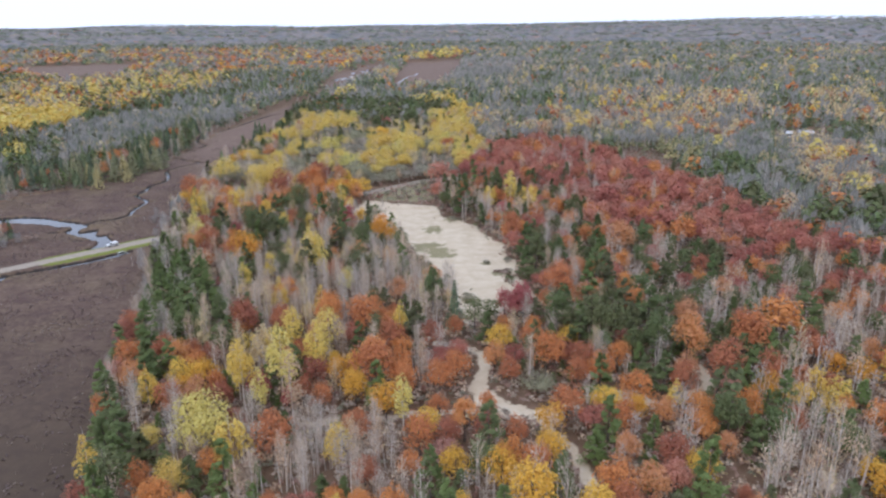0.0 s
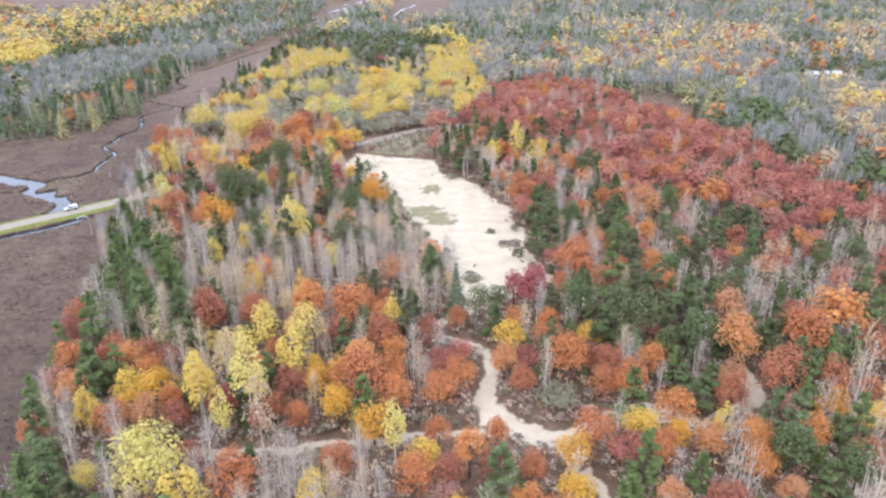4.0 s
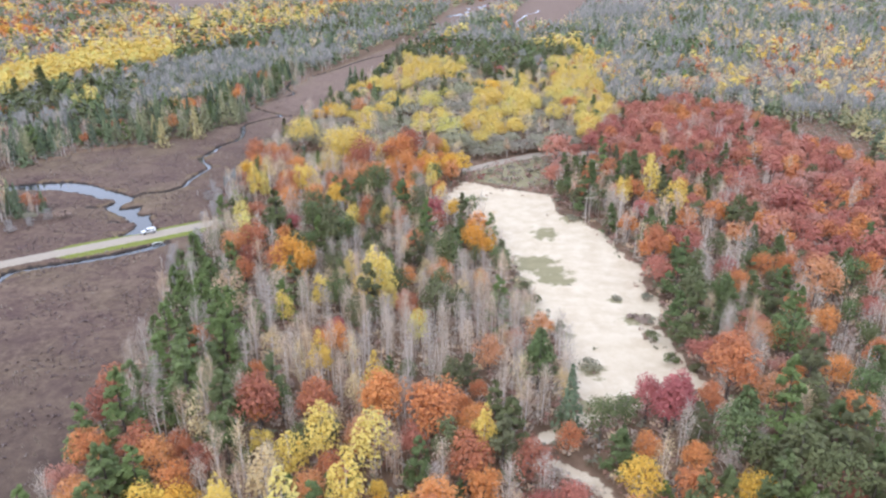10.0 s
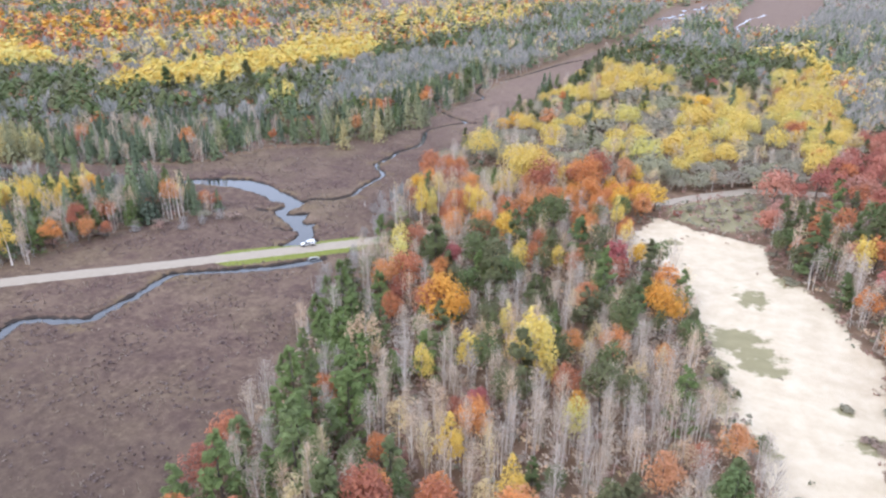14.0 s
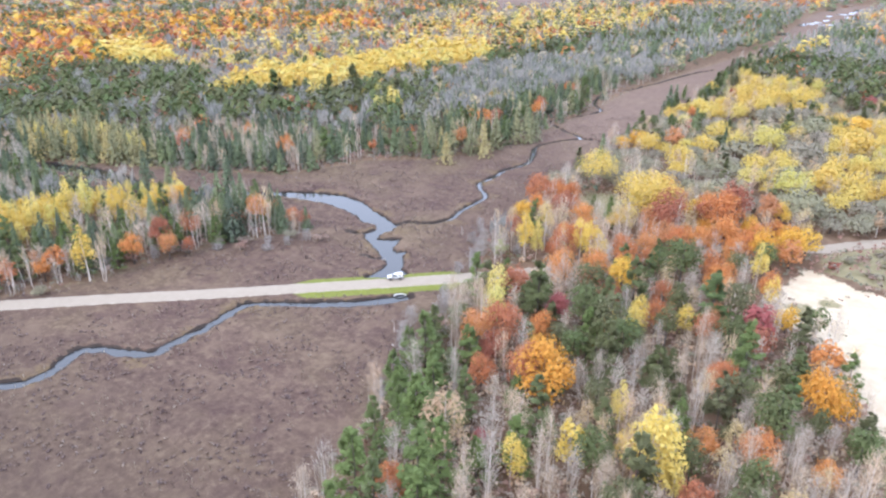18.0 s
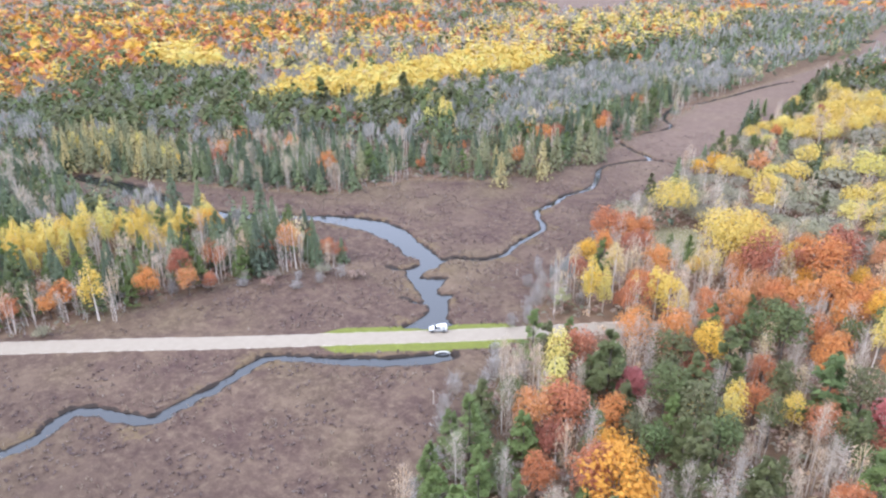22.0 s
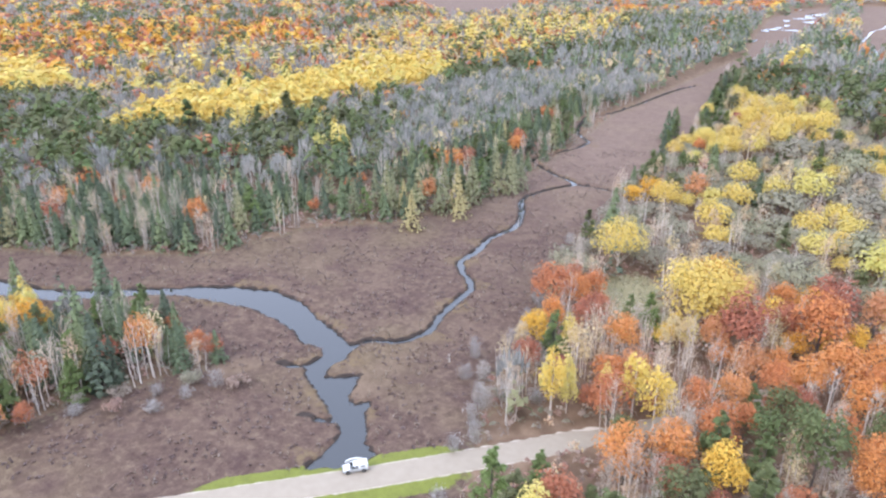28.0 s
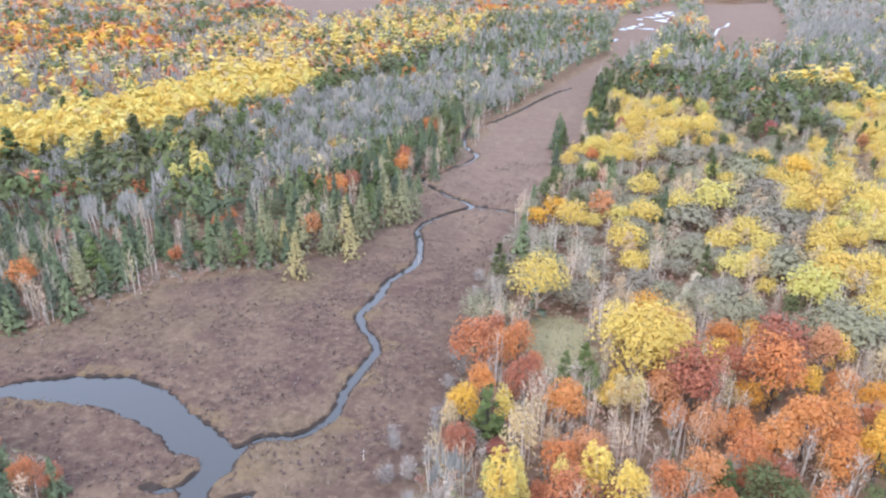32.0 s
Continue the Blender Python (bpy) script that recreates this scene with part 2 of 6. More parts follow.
    col = mix(nt, ln, share("peat", 6, 0.8), col, (0.055, 0.042, 0.036))
    ln.new(col, bsdf.inputs["Base Color"])
    bsdf.inputs["Roughness"].default_value = 0.95
    bsdf.inputs["Specular IOR Level"].default_value = 0.15
    bump = nt.new("ShaderNodeBump")
    bump.inputs["Strength"].default_value, bump.inputs["Distance"].default_value = 0.8, 0.25
    ln.new(fine, bump.inputs["Height"])
    ln.new(bump.outputs[0], bsdf.inputs["Normal"])
    return m


def plain(name, a, b=None, rough=0.5, metal=0.0, scale=4.0):
    m, nt, ln, bsdf = nodes_of(name)
    co = nt.new("ShaderNodeTexCoord")
    ln.new(mix(nt, ln, grain(nt, ln, scale, 4, co.outputs["Object"]), a, b or tuple(0.8 * v for v in a)), bsdf.inputs["Base Color"])
    bsdf.inputs["Roughness"].default_value, bsdf.inputs["Metallic"].default_value = rough, metal
    return m


def water_material():
    m, nt, ln, bsdf = nodes_of("river_water")
    pos = nt.new("ShaderNodeNewGeometry").outputs["Position"]
    bsdf.inputs["Base Color"].default_value = (0.022, 0.024, 0.025, 1)
    bsdf.inputs["Roughness"].default_value, bsdf.inputs["IOR"].default_value = 0.06, 1.74
    bump = nt.new("ShaderNodeBump")
    bump.inputs["Strength"].default_value, bump.inputs["Distance"].default_value = 0.12, 0.05
    ln.new(grain(nt, ln, 0.9, 3, pos), bump.inputs["Height"])
    ln.new(bump.outputs[0], bsdf.inputs["Normal"])
    return m


GROUND, WATER = ground_material(), water_material()


# ---------------------------------------------------------------- plan
def curve_line(points, step=2.0):
    """A smooth line through rows of plan numbers."""
    p = np.array(points, float)
    p = np.vstack([2 * p[0] - p[1], p, 2 * p[-1] - p[-2]])
    out = []
    for a, b, c, d in zip(p, p[1:], p[2:], p[3:]):
        n = max(2, int(np.hypot(*(c - b)[:2]) / step))
        for t in np.linspace(0, 1, n, endpoint=False):
            out.append(0.5 * (2 * b + (c - a) * t + (2 * a - 5 * b + 4 * c - d) * t * t + (3 * b - a - 3 * c + d) * t**3))
    out.append(p[-2])
    return np.array(out)


def line_gap(x, y, line):
    """Distance from places to a line, and the line's third number at the nearest spot (as margin, where it has one)."""
    x, y = np.asarray(x, float), np.asarray(y, float)
    best = np.full(x.shape, 1e9)
    near = (x > line[:, 0].min() - 40) & (x < line[:, 0].max() + 40) & (y > line[:, 1].min() - 40) & (y < line[:, 1].max() + 40)
    px, py, b = x[near], y[near], best[near]
    for p, q in zip(line, line[1:]):
        dx, dy = q[0] - p[0], q[1] - p[1]
        t = np.clip(((px - p[0]) * dx + (py - p[1]) * dy) / (dx * dx + dy * dy + 1e-9), 0, 1)
        d = np.hypot(px - p[0] - t * dx, py - p[1] - t * dy)
        if len(p) > 2:
            d = d - (p[2] + t * (q[2] - p[2]))
        b = np.minimum(b, d)
    best[near] = b
    return best


def area_gap(x, y, poly):
    """Signed distance from places to the edge of an area: negative inside."""
    x, y = np.asarray(x, float), np.asarray(y, float)
    inside, best = np.zeros(x.shape, bool), np.full(x.shape, 1e9)
    for (ax, ay), (bx, by) in zip(poly, poly[1:] + poly[:1]):
        dx, dy = bx - ax, by - ay
        t = np.clip(((x - ax) * dx + (y - ay) * dy) / (dx * dx + dy * dy), 0, 1)
        best = np.minimum(best, np.hypot(x - ax - t * dx, y - ay - t * dy))
        if dy:
            inside ^= ((ay > y) != (by > y)) & (x < ax + (y - ay) * dx / dy)
    return np.where(inside, -best, best)


RIVER = curve_line([(-312, 254, 3), (-300, 256.5, 3.6), (-286, 259, 4.2), (-270, 260, 4), (-256, 259, 3.2), (-247.5, 260.5, 2.9), (-234, 263.6, 2.7), (-222, 271, 2.4), (-210, 279.5, 1.8), (-203, 283.5, 2.4)])
BEND = [(-206, 280.3), (-193.3, 282.8), (-183.4, 284.6), (-173.9, 283.5), (-165.6, 281.2), (-160.9, 278.3), (-155.1, 278.8), (-153.1, 276.1), (-153.8, 271.6), (-151.7, 268.5), (-146.3, 265.3),
        (-141.8, 262.6), (-137.2, 260), (-133.6, 257), (-132.4, 251.5), (-132.9, 246.5), (-126, 250), (-124.7, 255.3), (-127.9, 256.5), (-131.2, 260.9), (-133.4, 264), (-134.6, 267.6), (-136.2, 264.8),
        (-139, 265.6), (-140.8, 270), (-141.3, 274.2), (-144.1, 271.9), (-147.8, 269.4), (-149.3, 272.4), (-148.3, 277.6), (-149, 281.6), (-152.4, 282.9), (-157.7, 285.9), (-165.3, 288.5), (-173.8, 293.1),
        (-183.8, 294.7), (-194.4, 291.4), (-204, 286)]
BROOK = curve_line([(-116.8, 244.3, 1.4), (-119.8, 239, 1.7), (-128.6, 231, 1.4), (-140.3, 222.8, 0.95), (-146.6, 218.3, 0.94), (-146.6, 212.1, 1.01), (-145.5, 205.5, 1.01),
                    (-146, 197.8, 1.08), (-145.5, 191, 1.15), (-149, 188.5, 1.15), (-155.3, 186, 1.08), (-160, 182.6, 1.15), (-157.9, 177.2, 1.15), (-156.7, 172.5, 1.15),
                    (-160, 166, 1.22), (-175, 158, 1.30), (-200, 150, 1.30), (-260, 150, 1.44)], 1.5)
CREEK = curve_line([(-150.2, 281, 0.66), (-148, 286.3, 0.39), (-141.9, 289.2, 0.44), (-139.1, 296, 0.50), (-140.1, 304.1, 0.61), (-140.5, 314.8, 0.61), (-141.3, 322.5, 0.44),
                    (-147.6, 329.1, 0.50), (-151.2, 334.7, 0.61), (-150.9, 344.4, 0.66), (-152, 354.4, 0.66), (-149.3, 367, 0.61), (-153, 380.8, 0.61), (-158.6, 394.6, 0.50),
                    (-153.8, 409.4, 0.39), (-148.7, 419.8, 0.72), (-160.6, 428.3, 0.44), (-175.3, 442, 0.44), (-171.6, 455.3, 0.33), (-164.8, 481, 0.50), (-176.9, 501, 0.55),
                    (-182.5, 532, 0.66), (-175.4, 550, 0.66), (-167.7, 595, 0.72), (-161.4, 637, 0.72), (-153.5, 663, 0.83)], 1.5)
SIDE_CREEK = curve_line([(-148.7, 419.8, 0.9), (-140.2, 419.8, 0.8), (-132.4, 418.2, 0.7)])
INLET_A = curve_line([(-153, 271.5, 0.5), (-156.4, 269.6, 0.35), (-160.1, 269.3, 0.2)])
INLET_B = curve_line([(-136.2, 259, 0.4), (-139.8, 257.9, 0.3), (-143.4, 257.3, 0.2)])
CREEK[:, 2] += 0.2
BROOK[:, 2] += 0.2
STREAMS = [RIVER, BROOK, CREEK, SIDE_CREEK, INLET_A, INLET_B]
ROAD = curve_line([(-420, -26), (-330, 58), (-260, 122.5), (-182.2, 194.5), (-159.9, 214.3), (-137.7, 234.8), (-117.8, 253.3), (-98, 273), (-84, 287.5), (-70, 304), (-58, 321), (-48, 329), (-36, 335), (-27, 345), (-17, 355), (-6, 364), (14, 369)], 3.0)
SAND = [(-36, 319), (-28, 315), (-22, 312), (-2, 308), (0, 288), (6, 284), (14, 273), (19, 255), (24, 248), (22, 236), (25, 229), (26, 222), (20, 210), (26, 203), (27, 196),
        (26, 187), (20, 188), (16, 181), (6, 179), (4, 187), (3, 194), (1, 204), (-2, 214), (-7, 214), (-9, 219), (-6, 223), (-12, 243), (-17, 257), (-21, 269), (-29, 279), (-38, 284), (-40, 300)]
SCRUB_SPOTS = [(-6, 249, 5.5, 4.0), (-2, 243, 5.0, 4.0), (1, 237, 4, 2.5), (-4, 271, 3.5, 5), (-9, 226, 3.5, 5), (-1, 209, 4.5, 3.5), (9, 181, 6, 2.5), (-7, 221, 2.6, 5), (-9, 233, 2.6, 4), (-8.5, 244, 4, 2.6), (-4, 249, 3.5, 2), (-6, 246, 5.5, 3.2), (-1, 238, 4.5, 3), (-4.5, 271, 2.6, 4.5), (-33, 292, 3, 4), (-28, 301, 2, 3), (8, 195, 2.6, 2.4), (15, 228, 2, 1.6), (20, 219, 4, 2.5), (12, 184, 4, 2), (4, 284, 3, 2.5)]
GREEN_STRIP = [(-34, 331), (-22, 346), (-9, 355), (-2, 345), (-4, 322), (-14, 315), (-32, 319)]
MEADOW = [(-108, 320), (-97, 319), (-90, 326), (-95, 338), (-98, 346), (-107, 349), (-115, 341), (-110, 331)]
TRAILS = [curve_line(p) for p in (
    [(10, 182, 2), (5, 176, 1.5), (-4, 166, 1.2), (3, 162, 1.4), (9, 158, 1.2), (9.5, 148, 1.4), (8, 140, 2.2), (11, 133, 2.8), (18, 129, 2.6), (25, 131, 1.4), (32, 135, 2.2), (41, 136, 3.2), (46, 132, 1.2), (52, 136, 1), (60, 140, 1.6), (62, 149, 1)],
    [(18, 129, 1), (24, 118, 1), (26, 108, 1), (26, 85, 1)],
    [(64, 119, 0.5), (66, 114, 0.7), (69, 106, 0.8), (71, 98, 0.8)],
    [(-50, 127, 0.8), (-38, 125, 1), (-17, 128, 1), (9, 131, 1)],
    [(23, 212, 1.6), (27, 195, 1.6), (34, 186, 1.4), (35, 176, 1), (44, 168, 0.6)],
    [(-76, 218, -0.4), (-67, 190, -0.3), (-62, 172, -0.3), (-56, 156, -0.4)],
    [(-80, 360, 0.8), (-75, 380, 0.9), (-72, 394, 1.1), (-71, 409, 0.9), (-66, 424, 0.7), (-60, 440, 0.5)],
)]
MARSH = [(-420, 245), (-345, 240), (-313, 259), (-246, 285), (-217, 303), (-206, 333), (-184, 351), (-168, 393), (-170, 470), (-174, 552), (-164, 660), (-147, 830), (-165, 1050), (-176, 1265), (-145, 1480),
         (-112, 1540), (-108, 1300), (-110, 1044), (-124, 839), (-140, 690), (-130, 556), (-123, 500), (-126, 452), (-130, 420), (-128, 391), (-124, 340), (-117, 310), (-117, 285), (-107, 256), (-97, 220), (-89, 190),
         (-80, 155), (-72, 123), (-62, 98), (-55, 60), (-60, -40), (-420, -40)]
WEST_WOOD = [(-205, 176), (-194, 196), (-188, 222), (-182, 243), (-172, 260), (-177, 267), (-196, 269), (-222, 258), (-250, 247), (-285, 243), (-304, 247), (-320, 262), (-350, 262), (-420, 262), (-420, 0), (-330, 63), (-262, 127)]
FAR_BOG = [(-74, 1208), (-62, 870), (-30, 850), (-4, 884), (20, 1100), (55, 1690), (-75, 1560)]
HEATH_CLEARING = [(-900, 1450), (-640, 1600), (-482, 1040), (-514, 966)]
ROADSIDE = [(-113, 251), (-105, 246), (-93, 251), (-86, 263), (-88, 272), (-96, 279), (-104, 272)]
GREEN_VERGE = (-124.5, 243.5)


def marsh_gap(x, y):
    return np.maximum(area_gap(x, y, MARSH), -area_gap(x, y, WEST_WOOD))


def stream_gap(x, y):
    return np.minimum.reduce([line_gap(x, y, s) for s in STREAMS] + [area_gap(x, y, BEND)]) + 0.28 * waves(x, y, 51, 7) + 0.15 * waves(x, y, 52, 3)


def trail_gap(x, y):
    return np.minimum.reduce([line_gap(x, y, s) for s in TRAILS])


def smooth(v, a, b):
    t = np.clip((np.asarray(v, float) - a) / (b - a), 0, 1)
    return t * t * (3 - 2 * t)


def waves(x, y, seed, size):
    """Cheap rolling relief from a few crossing waves, about -1 to 1."""
    rng = np.random.default_rng(seed)
    out = 0
    for _ in range(6):
        a, k, ph = rng.uniform(0, 6.28), rng.uniform(0.6, 1.8) / size, rng.uniform(0, 6.28)
        out = out + np.sin((x * np.cos(a) + y * np.sin(a)) * k * 6.28 + ph)
    return out / 3.2


def ground_height(x, y):
    """Flat marsh, a low wooded rise, hollowed sand, cut stream beds, the road's bank, and hills at the horizon."""
    x, y = np.asarray(x, float), np.asarray(y, float)
    land = smooth(marsh_gap(x, y), -2, 10)
    z = land * (0.35 + 0.3 * waves(x, y, 3, 45)) + 0.06 * waves(x, y, 5, 9)
    s = area_gap(x, y, SAND)
    z = z - 0.7 * smooth(-s, 0, 5) + 0.06 * waves(x, y, 8, 16) * smooth(-s, 0, 4)
    z = z - 1.7 * smooth(-stream_gap(x, y), -0.25, 0.4)
    r = line_gap(x, y, ROAD)
    bank = smooth(5.2 - r, 0, 2.4)
    z = z * (1 - bank) + 0.3 * bank
    far = np.hypot(x, y)
    ang = np.arctan2(x, y)
    hills = smooth(far, 2300, 4700) * (66 + 26 * smooth(ang, 0.0, 0.45) + 7 * waves(x, y, 11, 1500))
    return z + hills + smooth(far, 1500, 2600) * 5 * (1 + waves(x, y, 12, 600))


# ---------------------------------------------------------------- mesh helpers
def mesh_from(name, verts, faces, material, tint=None, flat=False):
    """One mesh from arrays: faces all with the same number of corners."""
    v, f = np.asarray(verts, np.float32), np.asarray(faces, np.int32)
    me = bpy.data.meshes.new(name)
    me.vertices.add(len(v))
    me.vertices.foreach_set("co", v.ravel())
    k = f.shape[1]
    me.loops.add(f.size)
    me.loops.foreach_set("vertex_index", f.ravel())
    me.polygons.add(len(f))
    me.polygons.foreach_set("loop_start", np.arange(0, f.size, k, dtype=np.int32))
    me.polygons.foreach_set("loop_total", np.full(len(f), k, np.int32))
    if tint is not None:
        me.attributes.new("tint", "FLOAT", "POINT").data.foreach_set("value", np.asarray(tint, np.float32))
    me.materials.append(material)
    me.update(calc_edges=True)
    if not flat:
        me.shade_smooth()
    return me


def part(name, bm, material, parent, label=""):
    me = bpy.data.meshes.new(name)
    bm.to_mesh(me)
    bm.free()
    me.materials.append(material)
    ob = new(name, me)
    ob.parent = parent
    return tagged(ob, label)


# ---------------------------------------------------------------- ground, one surface in three kinds of land
def spaced(stops):
    """Grid lines: rows of (from, to, step)."""
    out = []
    for a, b, s in stops:
        out.extend(np.linspace(a, b, max(1, round((b - a) / s)), endpoint=False))
    return out


def outward(a, sign, reach, first, grow=1.13):
    out, step = [], first
    while abs(a) < reach:
        a, step = a + sign * step, step * grow
        out.append(a)
    return out


GX = np.array(outward(-345, -1, 5600, 6)[::-1] + spaced([(-345, -205, 2.2), (-205, -112, 0.85), (-112, -45, 2.0), (-45, 65, 1.6), (65, 140, 4)]) + [140] + outward(140, 1, 5600, 6))
GY = np.array(outward(60, -1, 1500, 6)[::-1] + spaced([(60, 160, 2.0), (160, 345, 1.0), (345, 450, 1.25), (450, 700, 3)]) + [700] + outward(700, 1, 5600, 6))
gx, gy = np.meshgrid(GX, GY)
gx, gy = gx.ravel(), gy.ravel()
gz = ground_height(gx, gy)
g_stream, g_road, g_sand, g_marsh, g_trail = stream_gap(gx, gy), line_gap(gx, gy, ROAD), area_gap(gx, gy, SAND), marsh_gap(gx, gy), trail_gap(gx, gy)
spots = np.maximum.reduce([np.clip(1.5 - np.hypot((gx - a) / c, (gy - b) / d) + 0.45 * waves(gx, gy, 73, 3.5), 0, 1) for a, b, c, d in SCRUB_SPOTS])
scrub_share = np.maximum.reduce([spots, smooth(-area_gap(gx, gy, GREEN_STRIP), -3, 3), 0.9 * smooth(-area_gap(gx, gy, MEADOW) + 2.5 * waves(gx, gy, 74, 8), -4, 4), 0.3 * smooth(5 - np.abs(g_marsh), 0, 4)])
along = np.abs((gx - GREEN_VERGE[0]) * 0.738 + (gy - GREEN_VERGE[1]) * 0.675)
verge = smooth(27 - along, 0, 10)
SHARES = {
    "canopy": smooth(np.hypot(gx, gy), 1500, 2600),
    "marsh": np.maximum(smooth(-g_marsh, -3, 3), smooth(-np.minimum(area_gap(gx, gy, FAR_BOG), area_gap(gx, gy, HEATH_CLEARING)), -10, 10)),
    "scrub": scrub_share,
    "sand": np.maximum(smooth(-g_sand + 0.9 * waves(gx, gy, 71, 9) + 0.5 * waves(gx, gy, 72, 4), -1.8, 1.8), smooth(-g_trail, -0.8, 0.6)),
    "sedge": 0.5 * smooth(2.5 + 5.5 * waves(gx, gy, 91, 24) - g_stream, 0, 5) * (g_marsh < 2),
    "grass": verge * smooth(2.6 + 3.0 * verge - g_road, -0.6, 0.8),
    "gravel": smooth(np.where((gx > -94) & (gx < -40), 1.8, 2.7) - g_road, -0.5, 0.5),
    "peat": smooth(-g_stream, -0.75, -0.25) * (g_road > 4.4),
}
nx, ny = len(GX), len(GY)
idx = np.arange(nx * ny).reshape(ny, nx)
quads = np.stack([idx[:-1, :-1], idx[:-1, 1:], idx[1:, 1:], idx[1:, :-1]], -1).reshape(-1, 4)
mid_marsh, mid_sand = g_marsh[quads].mean(1), g_sand[quads].mean(1)
kind_of = np.where(mid_sand < 0, 2, np.where(mid_marsh < 0, 1, 0))
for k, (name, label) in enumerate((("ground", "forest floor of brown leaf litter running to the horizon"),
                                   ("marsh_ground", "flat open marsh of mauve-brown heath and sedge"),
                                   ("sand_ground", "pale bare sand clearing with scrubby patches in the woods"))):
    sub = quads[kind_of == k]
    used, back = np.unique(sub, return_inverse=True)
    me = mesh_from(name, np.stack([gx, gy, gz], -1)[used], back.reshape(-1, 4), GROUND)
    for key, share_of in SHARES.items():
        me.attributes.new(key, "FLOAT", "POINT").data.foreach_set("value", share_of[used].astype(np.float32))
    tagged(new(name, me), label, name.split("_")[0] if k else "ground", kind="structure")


def ribbon(name, line, half, z, material):
    p = line[:, :2]
    d = np.gradient(p, axis=0)
    n = np.stack([-d[:, 1], d[:, 0]], -1) / np.linalg.norm(d, axis=1)[:, None]
    w = (line[:, 2] + half)[:, None] if line.shape[1] > 2 else np.reshape(half, (-1, 1))
    rows = [p + n * w * k for k in (-1, -0.5, 0, 0.5, 1)]
    zs = [np.full(len(p), v) for v in z]
    v = np.concatenate([np.column_stack([r, q]) for r, q in zip(rows, zs)])
    m = len(p)
    f = [(k * m + i, k * m + i + 1, (k + 1) * m + i + 1, (k + 1) * m + i) for k in range(4) for i in range(m - 1)]
    return mesh_from(name, v, f, material)


for nm, ln_, lab in (("river", RIVER, "slate-grey winding river reflecting the cloudy sky"), ("brook", BROOK, "narrow grey brook winding through the marsh"),
                     ("creek", CREEK, "narrow meandering creek with dark peat banks"), ("side_creek", SIDE_CREEK, "thin side creek joining from the wood edge"),
                     ("inlet", INLET_A, "small muddy inlet of the river"), ("inlet", INLET_B, "small muddy inlet of the river")):
    z0 = -0.52 - 0.012 * ["river", "brook", "creek", "side_creek", "inlet"].index(nm) - (0.006 if ln_ is INLET_B else 0)
    tagged(new(nm, ribbon(nm, ln_, 1.6, [z0] * 5, WATER)), lab, "water", kind="structure")

sheet = mesh_from("river_bend", [(-207, 243, -0.515), (-122, 243, -0.515), (-122, 297, -0.515), (-207, 297, -0.515)], [(0, 1, 2, 3)], WATER)
tagged(new("river_bend", sheet), "wide bend of the slate-grey river between marsh banks", "water", kind="structure")

# Far pools on the open bog: strings of small ones, stretched along the old channel.
for px, py, ra, rb in ((-159, 890, 3, 9), (-158, 952, 5, 16), (-161, 940, 3, 8), (-160, 1072, 5, 20), (-154, 1088, 7, 14), (-150, 1112, 5, 12), (-134, 1086, 12, 9), (-145, 1146, 4, 16), (-152, 1219, 5, 16), (-121, 1211, 11, 26), (-116, 1236, 7, 18),
                       (-140, 1262, 10, 12), (-130, 1282, 8, 24), (-133, 1315, 6, 20), (-165, 1345, 8, 30), (-121, 1350, 13, 34), (-112, 1320, 7, 24), (-156, 1438, 9, 24), (-132, 1360, 6, 16)):
    a = np.linspace(0, 2 * np.pi, 24, endpoint=False)
    rr = 1 + 0.25 * np.sin(3 * a + px) + 0.15 * np.sin(5 * a + py)
    v = np.column_stack([px + 0.8 * ra * rr * np.cos(a), py + 0.8 * rb * rr * np.sin(a), np.full(24, 0.5)])
    me = bpy.data.meshes.new("pool")
    me.from_pydata(np.vstack([v, [(px, py, 0.5)]]).tolist(), [], [(i, (i + 1) % 24, 24) for i in range(24)])
    me.materials.append(WATER)
    tagged(new("pool", me), "far bright pool of open bog water", "water", kind="structure")

FAR_RILL = curve_line([(-57, 860, 0.9), (-51, 885, 1.2), (-51, 914, 1.3), (-56, 950, 1.2), (-62, 1000, 0.8), (-58, 1060, 0.9), (-55, 1108, 1.2), (-44, 1160, 1.4), (-40, 1200, 1.2)])
tagged(new("rill", ribbon("rill", FAR_RILL, 0.1, [0.6] * 5, WATER)), "thin pale rill winding over the far bog", "water", kind="structure")

GRAVEL = plain("road_gravel", (0.375, 0.315, 0.245), (0.29, 0.24, 0.185), 0.95, 0, 0.8)
tagged(new("road", ribbon("road", ROAD, np.where((ROAD[:, 0] > -94) & (ROAD[:, 0] < -40), 1.75, 2.55), [0.335, 0.37, 0.39, 0.37, 0.335], GRAVEL)), "pale tan gravel road on a low bank across the marsh", "road", kind="structure")


# ---------------------------------------------------------------- trees
def tufts(rng, centre, size, out, stretch=1.0):
    """Leaf tufts, three corners each: places (n, 3), sizes (n,), facing directions (n, 3)."""
    n = len(centre)
    nrm = out / (np.linalg.norm(out, axis=1, keepdims=True) + 1e-6) + rng.normal(0, 0.32, (n, 3)) + (0, 0, 0.55)
    nrm /= np.linalg.norm(nrm, axis=1, keepdims=True)
    a = np.cross(nrm, rng.normal(0, 1, (n, 3)))
    a /= np.linalg.norm(a, axis=1, keepdims=True) + 1e-6
    b = np.cross(nrm, a)
    s = size[:, None]
    lift = nrm * s * rng.uniform(0.1, 0.35, (n, 1))
    v = np.stack([centre + a * s * stretch, centre - 0.5 * a * s * stretch + b * s * 0.85, centre - 0.5 * a * s * stretch - b * s * 0.85 + lift], 1)
    return v.reshape(-1, 3), np.arange(3 * n).reshape(n, 3)


